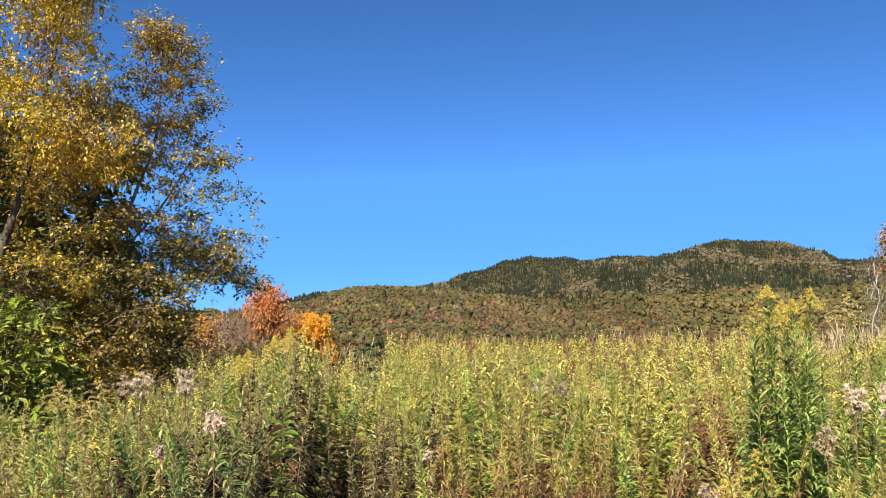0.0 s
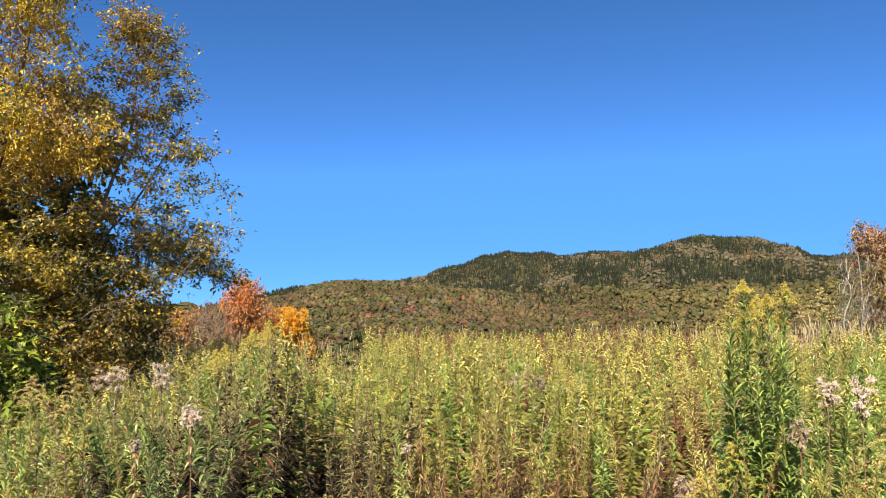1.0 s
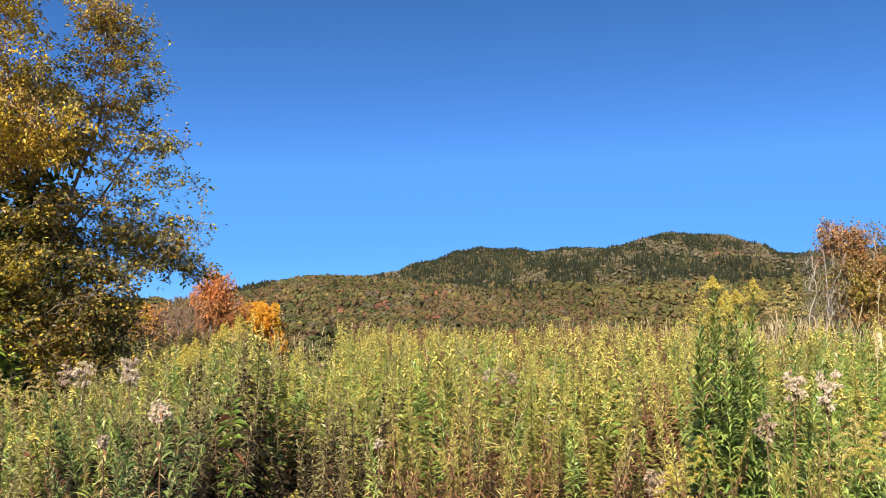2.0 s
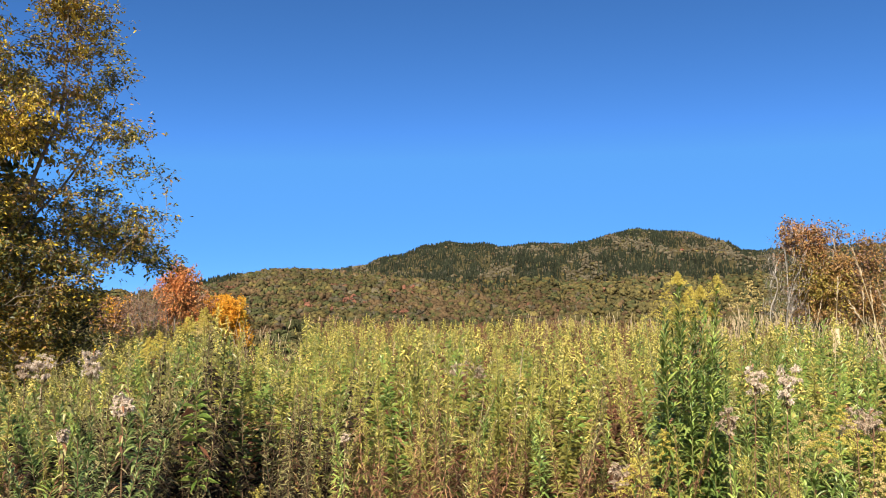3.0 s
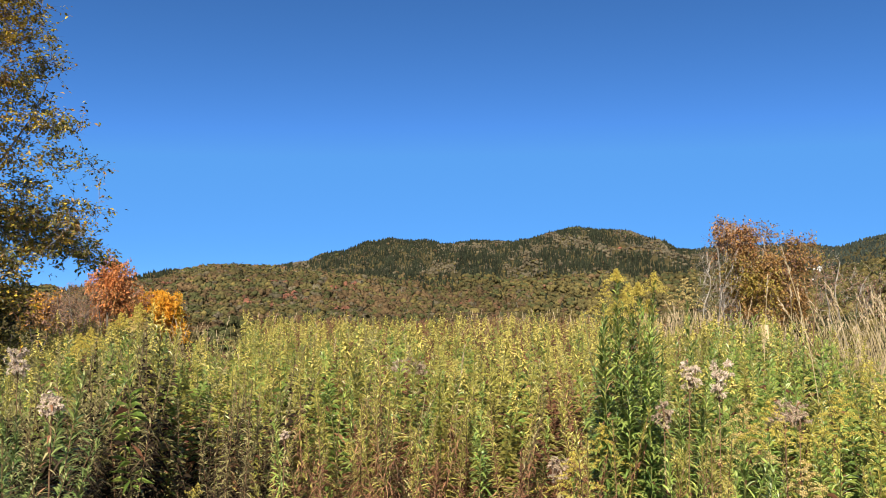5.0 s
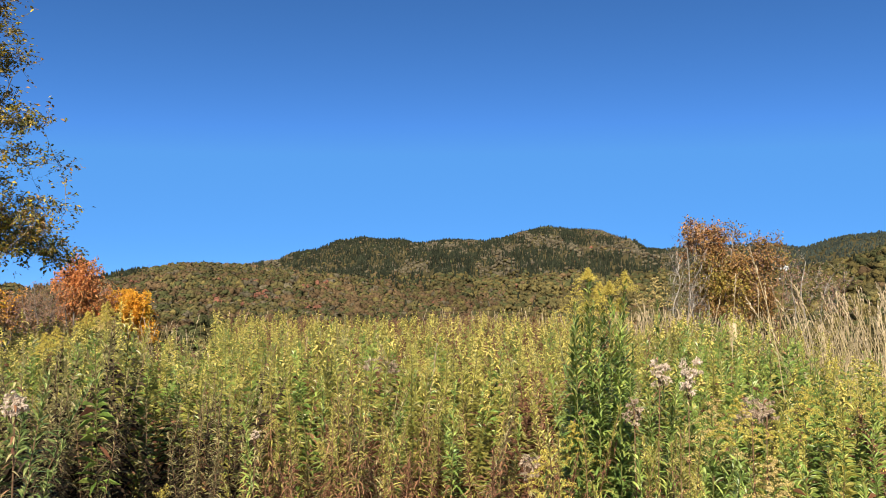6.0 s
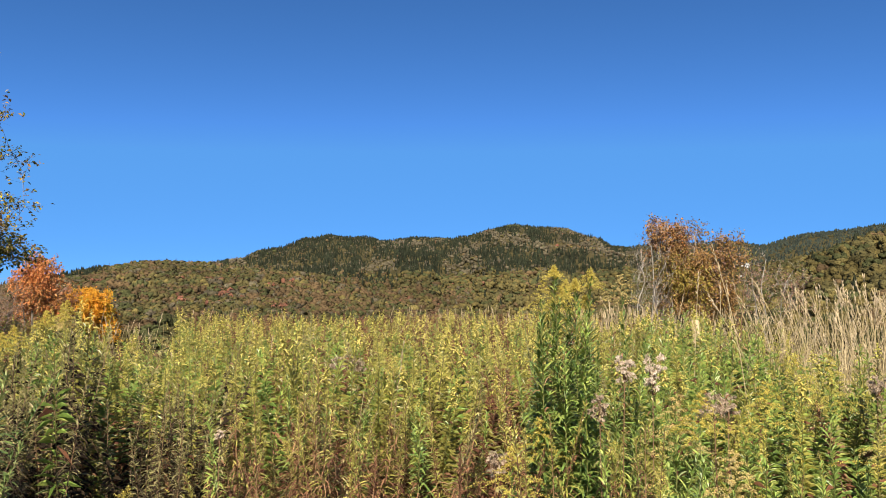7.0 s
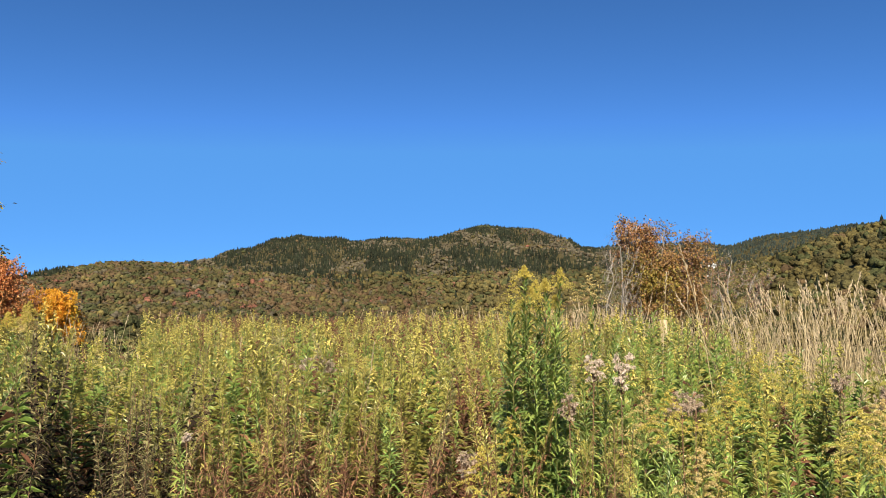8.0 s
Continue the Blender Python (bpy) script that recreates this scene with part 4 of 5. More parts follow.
def goldenrod(seed, h, n_leaf, leaf, slot, detail, bare_to=0.15, dead_to=0.4, head=0.14, head_slot=S_BLOOM, florets=130, lean=0.11, dead_slot=S_DEAD):
    """One goldenrod as (stem, leaves, flower head) arrays."""
    rng = np.random.default_rng(seed)
    stem, fol, top = Pile(), Pile(), Pile()
    n = 7 if detail == 2 else 4
    t = np.linspace(0, 1, n)
    bx, by = rng.normal(0, lean, 2)
    axis = lambda s: np.stack([bx * h * s * s, by * h * s * s, h * s], -1)
    P = axis(t)
    P[0, 2] -= 0.04
    stem.add(*tube(P, np.linspace(0.0032, 0.0013, n) * (1.0 if detail else 1.3), 3), S_DRY if dead_to > 0.55 else S_STEM)
    s = np.sort(bare_to + (0.995 - bare_to) * rng.uniform(0, 1, n_leaf) ** 0.8)
    a = np.arange(n_leaf) * 2.4 + rng.normal(0, 0.6, n_leaf)
    up = np.interp(s, [0, 0.4, 0.75, 1], [-0.3, 0.35, 0.85, 2.3]) + rng.normal(0, 0.3, n_leaf)
    D = np.stack([np.cos(a), np.sin(a), up], 1)
    L = leaf * np.interp(s, [0, 0.35, 0.75, 1], [0.7, 1.1, 0.9, 0.45]) * rng.uniform(0.75, 1.2, n_leaf)
    dead = rng.uniform(size=n_leaf) < np.interp(s, [0, dead_to, dead_to + 0.15], [0.95, 0.6, 0.03])
    slots = np.where(dead, dead_slot, slot)
    drp = np.where(dead, rng.uniform(0.5, 1.1, n_leaf), rng.uniform(0.25, 0.75, n_leaf))
    U = np.stack([-np.cos(a) * 0.4, -np.sin(a) * 0.4, np.ones(n_leaf)], 1) + rng.normal(0, 0.25, (n_leaf, 3))
    W = L * np.where(dead, 0.085, 0.115) * (1.0, 1.15, 1.3)[2 - detail]
    V, F = blades(axis(s), D, U, L, W, drp, detail == 2)
    fol.add(V, F, np.repeat(slots, len(F) // n_leaf))
    if head > 0 and florets:
        tip = axis(np.array([1.0]))[0]
        plume(top, rng, tip, head, florets, head_slot, detail < 2, 0.0021 if detail == 2 else (0.0042 if detail == 1 else 0.0055))
    return stem.arrays(), fol.arrays(), top.arrays()


def joined(parts3):
    p = Pile()
    for V, F, M in parts3:
        if len(V):
            p.add(V, F, M)
    return p.arrays()


def field_height(az, r):
    """How tall the growth stands, by bearing."""
    return np.interp(az, [-50, -26, -21, -17, -12, -9.8, -8, -4.8, -3.2, 8, 20, 27, 32, 50],
                     [1.12, 1.12, 1.20, 1.27, 1.42, 1.36, 1.22, 1.22, 1.34, 1.32, 1.37, 1.37, 1.30, 1.25]) - 0.06 * ease((r - 7) / 3) * ease((az + 8) / 4) * ease((24 - az) / 6) + 0.13 * ease((r - 4.5) / 1.5) * ease((az - 27) / 4) * ease((41 - az) / 4)


def field_points(rng, per_m2, r0, r1, az0, az1, far_edge=None):
    n = int(per_m2 * (r1 * r1 - r0 * r0) * radians(az1 - az0) / 2)
    r = np.sqrt(rng.uniform(r0 * r0, r1 * r1, n))
    az = rng.uniform(az0, az1, n)
    if far_edge is not None:
        ok = r < np.interp(az, [p[0] for p in far_edge], [p[1] for p in far_edge])
        r, az = r[ok], az[ok]
    x, y = r * np.sin(np.radians(az)), r * np.cos(np.radians(az))
    return az, r, x, y, land(x, y)


def near_edge(az):
    """Where the growth begins: an uneven line in front of the lens."""
    return np.interp(az, [-50, -30, -18.5, -16.6, -14.6, -8.5, -5.5, -3, 12, 19, 21.5, 26, 28, 34, 50], [3.1, 3.2, 2.9, 3.1, 4.1, 4.6, 4.2, 3.5, 3.2, 2.95, 2.75, 2.75, 2.6, 2.3, 2.2]) + 0.15 * np.sin(az * 1.7)


FAR_EDGE = [(-60, 10.5), (-24, 10.5), (-18, 12), (-12, 15), (-9, 9), (-4.5, 9), (-3, 18), (20, 20), (27, 14), (31, 10.5), (35, 10.5), (38, 8.6), (41, 6.4), (50, 5.6)]


def sort_kind(az, r, x, y, u):
    """Which goldenrod stands where: 0 yellow-green, 1 green, 2 grey-green, 3 withered, 4 bare-stemmed, shade black
    below its top, 5 bushy dark green, shade black low down.
    """
    wither = 0.06 + (2.4 * ease((bumps(x, y, 51, 1.1) - 0.2) / 0.5) + 14.0 * ease((bumps(x, y, 51, 1.1) + 0.25) / 0.4) * ease((0.75 - r + near_edge(az)) / 0.4)) * ease((az - 1) / 5) * ease((24 - az) / 4)
    wither = wither + (1.0 * ease((r - 8) / 3) + 3.0 * ease((r - 14.5) / 3)) * ease((az + 4) / 4) * ease((32 - az) / 4)
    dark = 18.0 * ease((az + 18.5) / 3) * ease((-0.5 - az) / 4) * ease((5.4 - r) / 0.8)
    green = 0.22 + 0.8 * ease((bumps(x, y, 52, 1.6)) / 0.6) + 1.6 * ease((az - 24) / 8) * ease((8 - r) / 3)
    sage = 0.10 + 0.7 * ease((-az - 4) / 10)
    lime = 0.9 * ease((az + 14) / 12) + 0.7
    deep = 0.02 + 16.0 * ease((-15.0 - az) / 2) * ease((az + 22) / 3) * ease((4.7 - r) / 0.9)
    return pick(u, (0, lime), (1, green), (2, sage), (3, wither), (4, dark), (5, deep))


# kinds 4 and 5: shade painted as near-black lower leaves
KIND_ARGS = [dict(slot=S_LIME, dead_to=0.52, head_slot=S_FADED), dict(slot=S_GREEN, dead_to=0.3, head_slot=S_FADED), dict(slot=S_SAGE, dead_to=0.5, head_slot=S_FADED),
             dict(slot=S_DEAD, dead_to=0.7, head_slot=S_OCHRE), dict(slot=S_SAGE, dead_to=0.80, bare_to=0.28, head_slot=S_OCHRE, dead_slot=S_DEAD_SHADE), dict(slot=S_DARK, dead_to=0.72, bare_to=0.2, head_slot=S_OCHRE, dead_slot=S_DEAD_SHADE)]


def kind_templates(detail, n_leaf, leaf, head, florets, each, seed, wilt=0.0):
    out = []
    for k, args in enumerate(KIND_ARGS):
        args = dict(args, dead_to=args["dead_to"] + (wilt if k < 3 else 0.0), bare_to=max(args.get("bare_to", 0.0), 0.32 if detail else 0.45))
        for v in range(each):
            hd = head * (1.0, 0.85, 0.8, 0.5, 0.5, 0.8)[k]
            out.append(goldenrod(seed + 17 * k + v, 1.0, (n_leaf, n_leaf * 2 // 3, n_leaf, n_leaf, n_leaf, n_leaf)[k], leaf * (1.0, 1.4, 1.0, 1.0, 1.0, 1.4)[k], detail=detail, head=hd, florets=florets if (v < 2 and k == 0 and detail < 2) or (v < 3 and k < 3 and detail == 0) or (v < 1 and k in (0, 2)) else 0, **args))
    return out


def meadow_stuff():
    rng = np.random.default_rng(61)
    for name, label, detail, per, r0, r1, n_leaf, leaf, head, florets, each, width in (
            ("goldenrod_meadow", "thick yellow-green goldenrod stand with fading yellow tips", 1, 43, 4.4, 9.0, 118, 0.068, 0.06, 100, 5, 1.0),
            ("goldenrod_meadow_far", "far part of the goldenrod field with yellow tips", 0, 24, 9.0, 21.0, 46, 0.090, 0.09, 84, 4, 1.15)):
        az, r, x, y, z = field_points(rng, per, r0, r1, -42, 54, FAR_EDGE)
        ok = r > near_edge(az)
        az, r, x, y, z = (q[ok] for q in (az, r, x, y, z))
        kind = sort_kind(az, r, x, y, rng.uniform(size=len(az)))
        tpl = [joined(g) for g in kind_templates(detail, n_leaf, leaf, head, florets, each, 700 + detail * 100)]
        which = kind * each + rng.integers(0, each, len(az))
        h = field_height(az, r) * rng.uniform(0.80, 1.04, len(az)) * (1 + 0.05 * bumps(x, y, 55, 1.8) + 0.06 * bumps(x, y, 56, 0.6))
        stuff(name, scatter(tpl, which, np.stack([x, y, z], 1), rng.uniform(0, 6.28, len(az)), np.stack([h * width, h * width, h], 1), rng.normal(0, 0.10, (len(az), 2))),
              PLANT_MATS, label, "goldenrod")


def thing_of(name, trio, mats, label, category, group, loc, yaw, scale, names=("stem", "foliage", "flower_head")):
    root = new(name)
    for nm, arr in zip(names, trio):
        if len(arr[0]):
            part(nm, mesh_data(nm, arr[0], arr[1], mats, arr[2]), root, "", "" if nm in ("stem", "pod") else "stuff")
    tagged(root, label, category, group)
    root.matrix_basis = Matrix.LocRotScale(loc, Euler((0, 0, yaw)), (scale, scale, scale))
    return root


KIND_LABELS = ["goldenrod with yellow-green leaves and fading yellow tip", "goldenrod with deep green leaves and yellow plume", "goldenrod with dusty grey-green leaves",
               "withered goldenrod with curled red-brown leaves", "bare-stemmed goldenrod coloured shade black, grey-green only at its top", "bushy goldenrod with dark green leaves, coloured shade black below"]


def near_plants():
    rng = np.random.default_rng(71)
    each = 5
    trios = kind_templates(2, 260, 0.064, 0.045, 420, each, 900, 0.24)
    first = {}
    az, r, x, y, z = field_points(rng, 58, 2.1, 4.6, -40, 54)
    ok = r > near_edge(az)
    az, r, x, y, z = (q[ok] for q in (az, r, x, y, z))
    order = np.argsort(r - near_edge(az))
    az, r, x, y, z = (q[order] for q in (az, r, x, y, z))
    kind = sort_kind(az, r, x, y, rng.uniform(size=len(az)))
    k = kind * each + rng.integers(0, each, len(az))
    low = np.where(az > 24, np.interp(r, [2.2, 3.2, 4.2], [0.86, 0.92, 1.0]), np.interp(r - near_edge(az), [0, 0.6], [0.92, 1.0]))
    h = field_height(az, r) * rng.uniform(0.74, 1.03, len(az)) * low * (1 + 0.06 * bumps(x, y, 55, 1.2) + 0.05 * bumps(x, y, 56, 0.5))
    h = h * np.where(kind == 3, np.interp(r - near_edge(az), [0.3, 0.8], [0.80, 0.90]), 1.0)
    yaw = rng.uniform(0, 6.28, len(az))
    for i in range(300):
        at = (x[i], y[i], z[i])
        if k[i] not in first:
            first[k[i]] = thing_of("goldenrod_plant", trios[k[i]], PLANT_MATS, KIND_LABELS[kind[i]], "goldenrod", "goldenrods at the meadow's edge", at, yaw[i], h[i])
        else:
            c = copy_thing(first[k[i]], Matrix.LocRotScale(at, Euler((rng.normal(0, 0.09), rng.normal(0, 0.09), yaw[i])), (1, 1, 1)))
            c.scale = (h[i], h[i], h[i])
    rest = slice(300, None)
    thick = kind_templates(1, 230, 0.064, 0.05, 120, each, 900)
    stuff("goldenrod_thicket", scatter([joined(t) for t in thick], k[rest], np.stack([x, y, z], 1)[rest], yaw[rest], h[rest], rng.normal(0, 0.10, (len(az), 2))[rest]), PLANT_MATS,
          "thicket of goldenrod behind the first row of plants", "goldenrod")
    return len(az)


meadow_stuff()
near_plants()


def tall_goldenrods():
    """The clump that stands head and shoulders over the field, and other showy heads."""
    rows = [(21.4, 3.38, 1.65, 0.105, S_BLOOM), (22.3, 3.40, 1.66, 0.065, S_BLOOM), (21.9, 3.5, 1.60, 0.06, S_BLOOM), (23.9, 3.40, 1.77, 0.032, S_BLOOM), (22.8, 3.36, 1.77, 0.024, S_BLOOM), (25.5, 3.36, 1.74, 0.055, S_BLOOM),
            (24.5, 3.45, 1.69, 0.06, S_BLOOM), (26.1, 3.42, 1.64, 0.04, S_BLOOM), (25.0, 3.30, 1.71, 0.03, S_BLOOM),
            (29.0, 4.0, 1.70, 0.095, S_OCHRE), (28.4, 3.9, 1.45, 0.0, S_OCHRE), (26.8, 4.1, 1.58, 0.06, S_OCHRE)]
    rows += [(22.6 + 0.21 * q, 3.15 + 0.06 * (q * 5 % 7), 1.65 - 0.06 * (q * 5 % 8), 0.0, S_BLOOM) for q in range(18)]
    for i, (az, d, h, head, slot) in enumerate(rows):
        trio = goldenrod(1200 + i, h, 200, 0.118, S_GREEN if i % 3 == 1 else S_DEEP, 2, 0.25, 0.1, head, slot, 1500, 0.035)
        p = place(az, d, z=0)
        thing_of("tall_goldenrod", trio, PLANT_MATS, "tall goldenrod with dark green leaves and a broad yellow plume", "goldenrod", "tall goldenrods over the field", (p[0], p[1], zland(p)), 0, 1.0)
    rows = [(31.6, 3.1, -8.2, 0.15, S_OCHRE), (33.0, 3.0, -7.6, 0.11, S_BLOOM), (37.4, 3.0, -6.8, 0.12, S_BLOOM), (35.6, 2.6, -11.8, 0.13, S_OCHRE), (44.6, 2.7, -8.7, 0.13, S_BLOOM),
            (39.6, 3.8, -4.9, 0.16, S_BLOOM), (46.9, 2.9, -7.6, 0.12, S_OCHRE), (21.4, 3.1, -9.8, 0.10, S_BLOOM), (41.5, 3.9, -4.8, 0.15, S_BLOOM),
            (20.2, 2.85, -11.8, 0.11, S_BLOOM), (-24.0, 4.6, -5.0, 0.14, S_OCHRE),
            (-11.9, 4.9, -0.8, 0.07, S_BLOOM), (-12.7, 5.1, -1.4, 0.06, S_BLOOM), (-11.2, 5.0, -1.4, 0.07, S_OCHRE), (-14.0, 5.2, -2.5, 0.08, S_BLOOM), (-15.2, 5.0, -3.0, 0.08, S_BLOOM), (-26.5, 4.8, -4.6, 0.10, S_OCHRE)]
    shoot = goldenrod(1290, 1.02, 170, 0.075, S_LIME, 2, 0.3, 0.45, 0.035, S_BLOOM, 300, 0.0)
    p = place(-16.2, 3.3, z=0)
    tilted = thing_of("leaning_goldenrod", shoot, PLANT_MATS, "goldenrod shoot leaning out over the dark hollow", "goldenrod", "", (p[0], p[1], zland(p)), 0, 1.0)
    tilted.rotation_euler = Euler((radians(-6), radians(30), 0))
    for i, (az, d, el, head, slot) in enumerate(rows):
        p = place(az, d, el)
        zg = zland(p)
        trio = goldenrod(1300 + i, p[2] - zg - 0.3 * head, 75 if az > 19 else 190, 0.13 if az > 19 else 0.075, S_GREEN if az > 19 else S_LIME, 2, 0.1, 0.2, head, slot, 3200, 0.02)
        thing_of("blooming_goldenrod", trio, PLANT_MATS, "goldenrod with long green leaves and a full ochre plume" if slot == S_OCHRE else "goldenrod with long green leaves and a full yellow plume",
                 "goldenrod", "blooming goldenrods at the meadow's edge", (p[0], p[1], zg), i * 1.3, 1.0)


FLUFF_MATS = [STEM_DRY, FLUFF, FLUFF_DARK, LEAF_DEAD, LEAF_SAGE]


def fluff_plant(seed, h, size, dark):
    """A spent weed whose branching top carries soft seed tufts."""
    rng = np.random.default_rng(seed)
    stem, fol, top = Pile(), Pile(), Pile()
    stem.add(*tube([(0, 0, -0.04), (0.01, 0, h * 0.5), (0, 0.01, h - size)], [0.0032, 0.0028, 0.0022], 4), 0)
    for b in range(15):
        a, L = b * 2.4, size * rng.uniform(0.3, 1.15)
        o = np.array([0, 0.01, h - size * rng.uniform(0.9, 1.7)])
        tip = o + np.array([math.cos(a) * L * 0.42, math.sin(a) * L * 0.42, size * rng.uniform(0.2, 1.0)])
        mid = (o + tip) / 2 + np.array([math.cos(a), math.sin(a), -0.3]) * 0.1 * L
        stem.add(*tube([o, mid, tip], [0.002, 0.0015, 0.001], 3), 0)
        for q in range(6):
            c = tip + rng.normal(0, size * 0.11, 3) * [1, 1, 0.6]
            d = unit(rng.normal(size=(22, 3)) + np.array([0, 0, 0.4]))
            top.add(*blades(np.repeat(c[None], 22, 0), d, rng.normal(size=(22, 3)), size * rng.uniform(0.07, 0.16, 22), 0.0036, 0.3, False), 2 if dark else 1)
    n = 110
    s = rng.uniform(0.25, 1.1, n)
    a = np.arange(n) * 2.4
    fol.add(*blades(np.stack([0 * s, 0 * s, s * (h - size)], 1), np.stack([np.cos(a), np.sin(a), 0 * a - 0.2], 1), np.tile([0, 0, 1.0], (n, 1)), rng.uniform(0.022, 0.04, n), 0.008, 0.4), np.repeat(np.where(np.arange(n) % 3 == 0, 3, 4), 4))
    return stem.arrays(), fol.arrays(), top.arrays()


def fluff_plants():
    rows = [(-16.5, 2.75, -6.2, 0.11, 0), (-21.4, 5.2, -3.3, 0.20, 0), (-18.4, 5.2, -3.2, 0.21, 0), (-22.4, 5.6, -3.6, 0.16, 1), (28.0, 3.4, -4.1, 0.13, 0), (30.0, 3.3, -3.9, 0.16, 0), (26.4, 3.1, -7.0, 0.11, 1),
            (34.4, 3.3, -6.0, 0.15, 1), (35.3, 3.4, -6.4, 0.12, 1), (44.3, 4.0, -4.6, 0.13, 1), (46.9, 3.6, -5.1, 0.13, 1), (7.1, 5.6, -3.9, 0.22, 1), (8.6, 5.7, -4.2, 0.18, 1), (-20.0, 2.85, -8.3, 0.06, 0), (19.0, 3.0, -11.2, 0.12, 1), (-1.0, 3.6, -9.3, 0.06, 0)]
    for i, (az, d, el, size, dark) in enumerate(rows):
        size *= 0.62
        p = place(az, d, el)
        zg = zland(p)
        thing_of("fluffy_weed", fluff_plant(1500 + i, p[2] - zg, size, dark), FLUFF_MATS, "spent weed with a mauve-brown fluffy seed head" if dark else "spent weed with a pale pinkish fluffy seed head",
                 "weed", "weeds gone to seed", (p[0], p[1], zg), i, 1.0, ("stem", "foliage", "seed_head"))


tall_goldenrods()
fluff_plants()

# ---- dry grass ----


def grass_stalk(seed, head, curve, thick=0.0017):
    """A dry grass stalk one unit high with a nodding seed head and a blade or two."""
    rng = np.random.default_rng(seed)
    p = Pile()
    t = np.linspace(0, 1, 7)
    bend = rng.uniform(0.5, 1.5) * curve
    P = np.stack([bend * t ** 2.4, 0 * t, t - 0.28 * bend * t ** 4], 1)
    P[0, 2] -= 0.03
    p.add(*tube(P, np.linspace(thick, thick * 0.5, 7), 3), 0)
    if head > 0:
        n = 22
        s = rng.uniform(0, 1, n)
        d = unit(P[-1] - P[-2])
        B = P[-1] + d * (s[:, None] - 0.6) * head
        p.add(*blades(B, d + rng.normal(0, 0.18, (n, 3)), rng.normal(size=(n, 3)), head * 0.24, 0.0042, 0.1, False), 1)
    for _ in range(3):
        a, s = rng.uniform(0, 6.28), rng.uniform(0.1, 0.65)
        B = np.array([[np.interp(s, t, P[:, 0]), 0, np.interp(s, t, P[:, 2])]])
        p.add(*blades(B, [[math.cos(a), math.sin(a), 1.3]], [[0, 0, 1.0]], rng.uniform(0.12, 0.28), 0.0055, 0.6), 0)
    return p.arrays()


def grass_fields():
    rng = np.random.default_rng(81)
    tpl = [grass_stalk(1700 + i, 0.11 if i % 3 else 0.0, 0.13) for i in range(14)]
    mats = [STRAW, STRAW_HEAD]
    # the tall stand
    az, r, x, y, z = field_points(rng, 46, 5.6, 13, 34.5, 52)
    keep = rng.uniform(size=len(az)) < np.interp(az, [34.5, 37, 39, 41, 54], [0.10, 0.2, 0.42, 0.8, 0.8])
    az, r, x, y, z = (q[keep] for q in (az, r, x, y, z))
    h = np.interp(az, [34, 37, 39, 41.5, 54], [1.25, 1.4, 1.55, 1.72, 1.72]) * rng.uniform(0.7, 1.08, len(az))
    stuff("dry_grass", scatter(tpl, rng.integers(0, 14, len(az)), np.stack([x, y, z], 1), rng.normal(2.6, 1.4, len(az)), h, rng.normal(0, 0.12, (len(az), 2))), mats,
          "tall straw-coloured dry grass with seed heads", "grass")
    # patch behind the tall goldenrods and before the shrubs
    az, r, x, y, z = field_points(rng, 16, 8.5, 17, 25, 41)
    h = np.interp(az, [25, 28, 34, 37], [1.40, 1.55, 1.45, 1.4]) * rng.uniform(0.75, 1.08, len(az))
    stuff("dry_grass_patch", scatter(tpl, rng.integers(0, 14, len(az)), np.stack([x, y, z], 1), rng.uniform(0, 6.28, len(az)), h, rng.normal(0, 0.06, (len(az), 2))), mats,
          "pinkish straw grass in front of the shrubs", "grass")
    # thin scattered stalks among the goldenrod, thicker on the far rim
    az, r, x, y, z = field_points(rng, 0.9, 4.0, 16, -40, 30, FAR_EDGE)
    az2, r2, x2, y2, z2 = field_points(rng, 8.0, 14, 21, 12, 30)
    az3, r3, x3, y3, z3 = field_points(rng, 9.0, 9, 14, -11, -5)
    az4, r4, x4, y4, z4 = field_points(rng, 26, 2.95, 3.5, -34, -25.5)
    az, x, y, z = (np.concatenate(q) for q in ((az, az2, az3, az4), (x, x2, x3, x4), (y, y2, y3, y4), (z, z2, z3, z4)))
    h = (field_height(az, np.zeros(len(az))) + 0.04) * rng.uniform(0.8, 1.1, len(az)) * np.where(az < -25.5, 0.72, 1.0)
    stuff("straw_stalks", scatter(tpl, rng.integers(0, 14, len(az)), np.stack([x, y, z], 1), rng.uniform(0, 6.28, len(az)), h, rng.normal(0, 0.08, (len(az), 2))), mats,
          "scattered dry straw stalks among the weeds", "grass")
    # low grass under and beyond the weeds
    low = []
    for i in range(8):
        p = Pile()
        r2_ = np.random.default_rng(1800 + i)
        n = 11
        a = r2_.uniform(0, 6.28, n)
        p.add(*blades(np.stack([np.cos(a) * 0.06, np.sin(a) * 0.06, 0 * a - 0.02], 1), np.stack([np.cos(a) * 0.5, np.sin(a) * 0.5, np.ones(n)], 1), np.tile([0, 0, 1.0], (n, 1)),
                      r2_.uniform(0.5, 1.0, n), 0.014, r2_.uniform(0.3, 0.9, n), False), 0)
        low.append(p.arrays())
    az, r, x, y, z = field_points(rng, 1.5, 9, 26, -45, 54)
    az2, r2, x2, y2, z2 = field_points(rng, 0.5, 24, 70, -48, 20)
    x, y, z = (np.concatenate(q) for q in ((x, x2), (y, y2), (z, z2)))
    h = np.concatenate([rng.uniform(0.35, 0.7, len(az)), rng.uniform(0.5, 1.1, len(az2))])
    stuff("rough_grass", scatter(low, rng.integers(0, 8, len(x)), np.stack([x, y, z], 1), rng.uniform(0, 6.28, len(x)), h), [GRASS], "rough green and tan grass beyond the weeds", "grass")
    az, r, x, y, z = field_points(rng, 14, 2.4, 6.5, -42, 54)
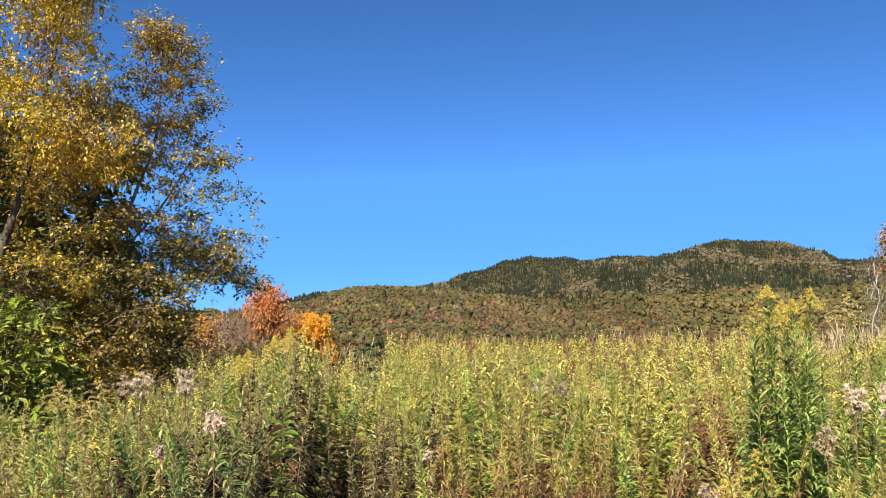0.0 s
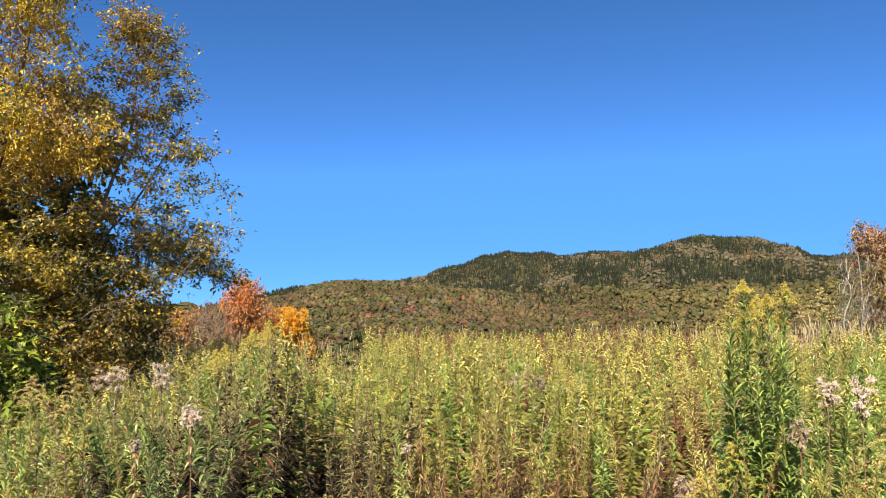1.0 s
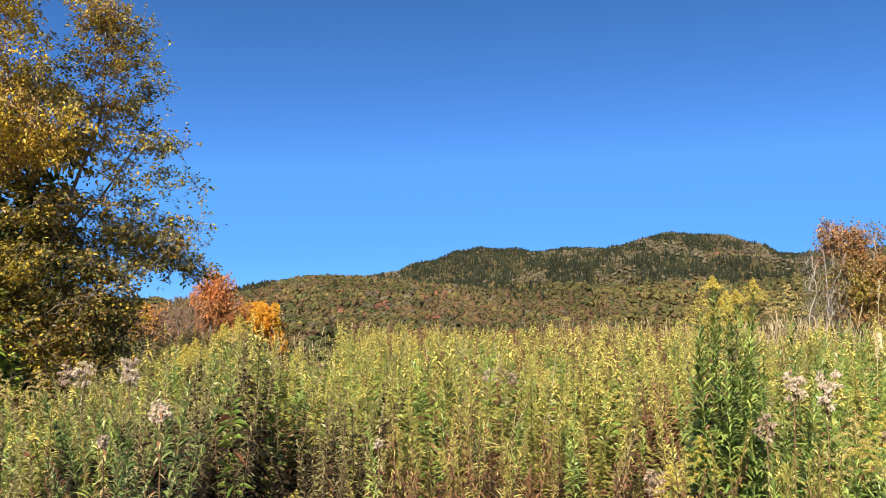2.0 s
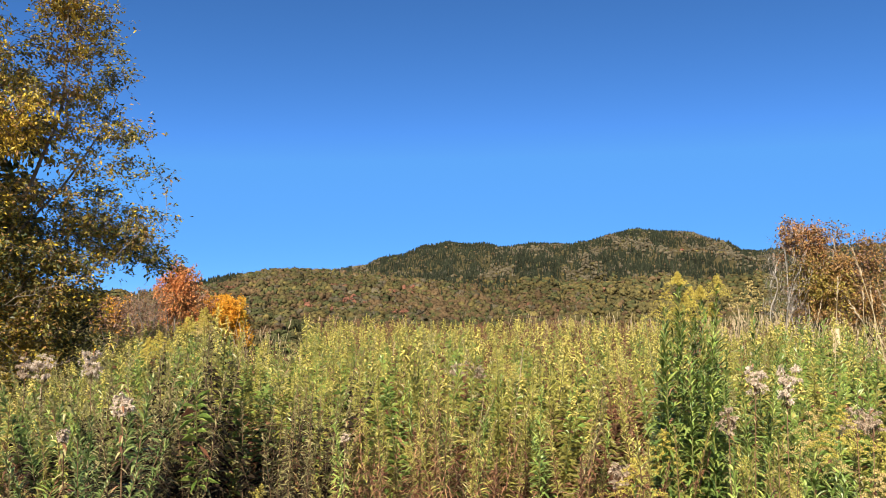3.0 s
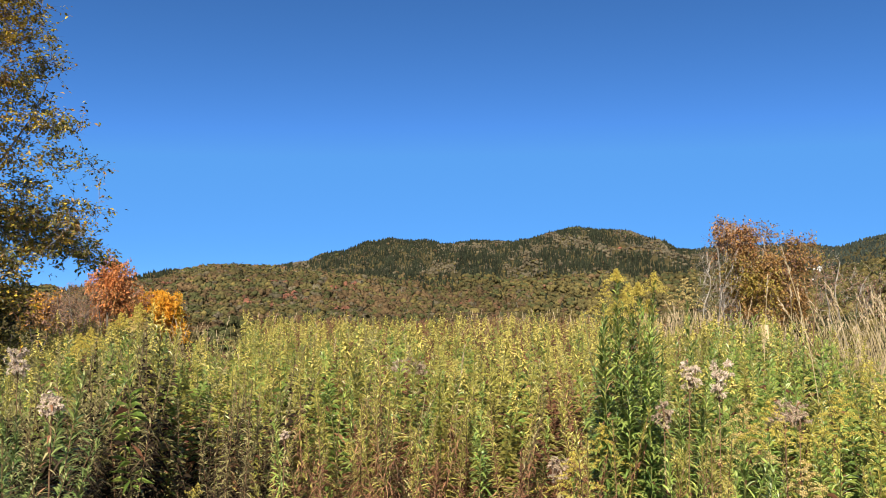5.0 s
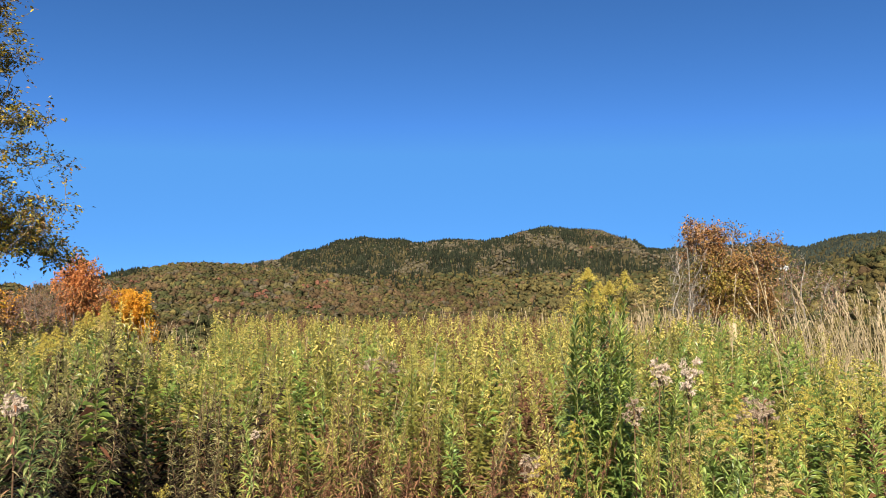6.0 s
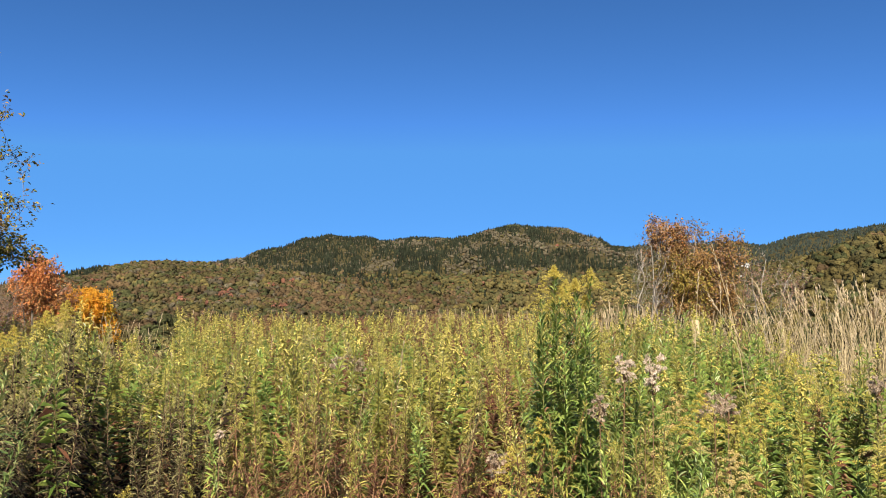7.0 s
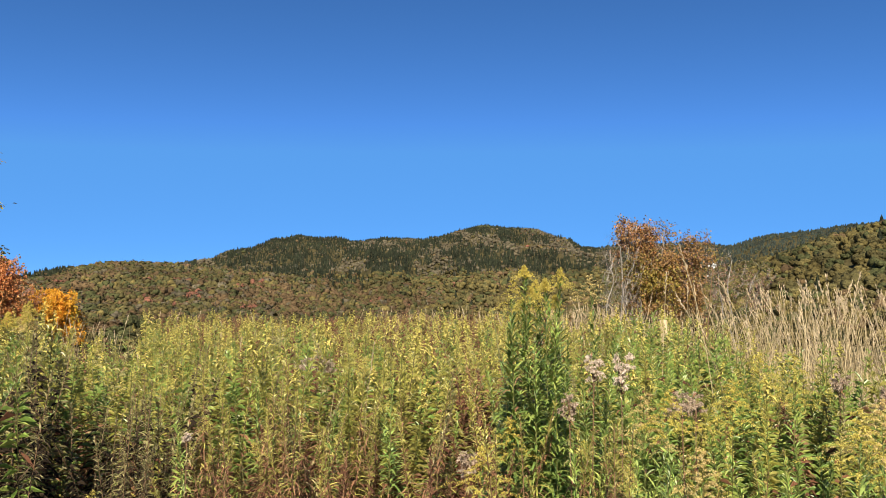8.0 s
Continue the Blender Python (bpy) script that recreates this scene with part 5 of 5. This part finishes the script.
    ok = r > near_edge(az) - 0.15
    x, y, z = x[ok], y[ok], z[ok]
    stuff("undergrowth", scatter(low, rng.integers(0, 8, len(x)), np.stack([x, y, z], 1), rng.uniform(0, 6.28, len(x)), rng.uniform(0.3, 0.6, len(x))), [LEAF_DEAD], "withered brown undergrowth between the stems", "undergrowth")
    # the hollow's shade is put into these weeds' near-black colour
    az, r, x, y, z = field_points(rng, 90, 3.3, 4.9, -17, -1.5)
    stuff("hollow_weeds", scatter(low, rng.integers(0, 8, len(x)), np.stack([x, y, z], 1), rng.uniform(0, 6.28, len(x)), rng.uniform(0.4, 0.85, len(x))), [LEAF_DEAD_SHADE], "dead weeds coloured near black for the hollow's shade", "weeds")


grass_fields()

# ---- single things ----


def box_mesh(name, sx, sy, z0, z1, mat, chamfer):
    bm = bmesh.new()
    bmesh.ops.create_cube(bm, size=1.0)
    for v in bm.verts:
        v.co = Vector((v.co.x * sx, v.co.y * sy, z0 + (v.co.z + 0.5) * (z1 - z0)))
    bmesh.ops.bevel(bm, geom=bm.edges[:], offset=chamfer, segments=2, affect="EDGES")
    me = bpy.data.meshes.new(name)
    bm.to_mesh(me)
    bm.free()
    me.materials.append(mat)
    return me


def wooden_stake():
    p = place(33.55, 9.0, z=0)
    ob = tagged(new("wooden_stake", box_mesh("wooden_stake", 0.075, 0.05, -0.3, 1.42, STAKE_WOOD, 0.006)), "pale weathered wooden stake among the weeds", "stake")
    ob.matrix_basis = Matrix.LocRotScale((p[0], p[1], zland(p)), Euler((0.02, -0.03, radians(-30))), None)


def floss_stalk():
    """A dead stalk that still holds a burst of white seed floss."""
    rng = np.random.default_rng(1901)
    p = place(36.7, 7.0, 2.6)
    zg = zland(p)
    h = p[2] - zg
    stem, top, pod = Pile(), Pile(), Pile()
    stem.add(*tube([(-0.16, 0, -0.04), (-0.12, 0, h * 0.4), (-0.05, 0, h * 0.8), (0, 0, h)], [0.006, 0.005, 0.004, 0.003], 5), 0)
    for c, s, n in (((0.01, 0, h), 0.026, 50), ((-0.04, 0, h - 0.005), 0.012, 20), ((-0.055, 0, h - 0.09), 0.010, 16)):
        d = unit(rng.normal(size=(n, 3)))
        top.add(*blades(np.repeat(np.array([c]), n, 0), d, rng.normal(size=(n, 3)), s, 0.007, 0.1, False), 1)
    pod.add(*tube([(-0.075, 0, h - 0.14), (-0.075, 0, h - 0.11), (-0.07, 0, h - 0.08)], [0.003, 0.012, 0.003], 6), 0)
    thing_of("floss_stalk", (stem.arrays(), pod.arrays(), top.arrays()), [STEM_DRY, FLOSS], "dead grey-brown stalk holding white seed floss", "weed", "", (p[0], p[1], zg), 0, 1.0, ("stem", "pod", "floss"))


def tall_stalks():
    """Single dry stalks that stand above the rest."""
    for i, (az, d, el, curve, yaw) in enumerate(((37.0, 5.2, 3.9, 0.12, 3.3), (33.0, 6.5, 1.6, 0.05, 0.3), (38.4, 5.4, 1.0, 0.35, 2.8), (41.0, 5.3, 0.6, 0.4, 3.0), (-17.8, 15.0, 0.5, 0.02, 0.0), (-6.2, 9.0, -1.3, 0.2, 0.4), (-8.0, 9.0, -1.5, 0.2, 2.8),
                                             (35.0, 7.5, 1.1, 0.05, 1.0), (36.0, 7.2, 1.2, 0.08, 2.0), (31.2, 8.0, 0.8, 0.15, 0.2), (29.6, 8.2, 0.6, 0.2, 2.9), (37.8, 6.2, 1.4, 0.2, 3.4), (39.2, 6.0, 1.0, 0.3, 2.7), (35.4, 6.0, -0.6, 0.3, 0.1))):
        p = place(az, d, el)
        zg = zland(p)
        V, F, M = grass_stalk(1950 + i, 0.09, min(curve, 0.16), 0.0022)
        ob = new("dry_stalk", mesh_data("dry_stalk", V * (p[2] - zg), F, [STRAW, STRAW_HEAD], M))
        ob.matrix_basis = Matrix.LocRotScale((p[0], p[1], zg), Euler((0, 0, yaw)), None)
        tagged(ob, "tall bleached dry stalk rising out of the weeds", "stalk", "tall dry stalks")


wooden_stake()
floss_stalk()
tall_stalks()
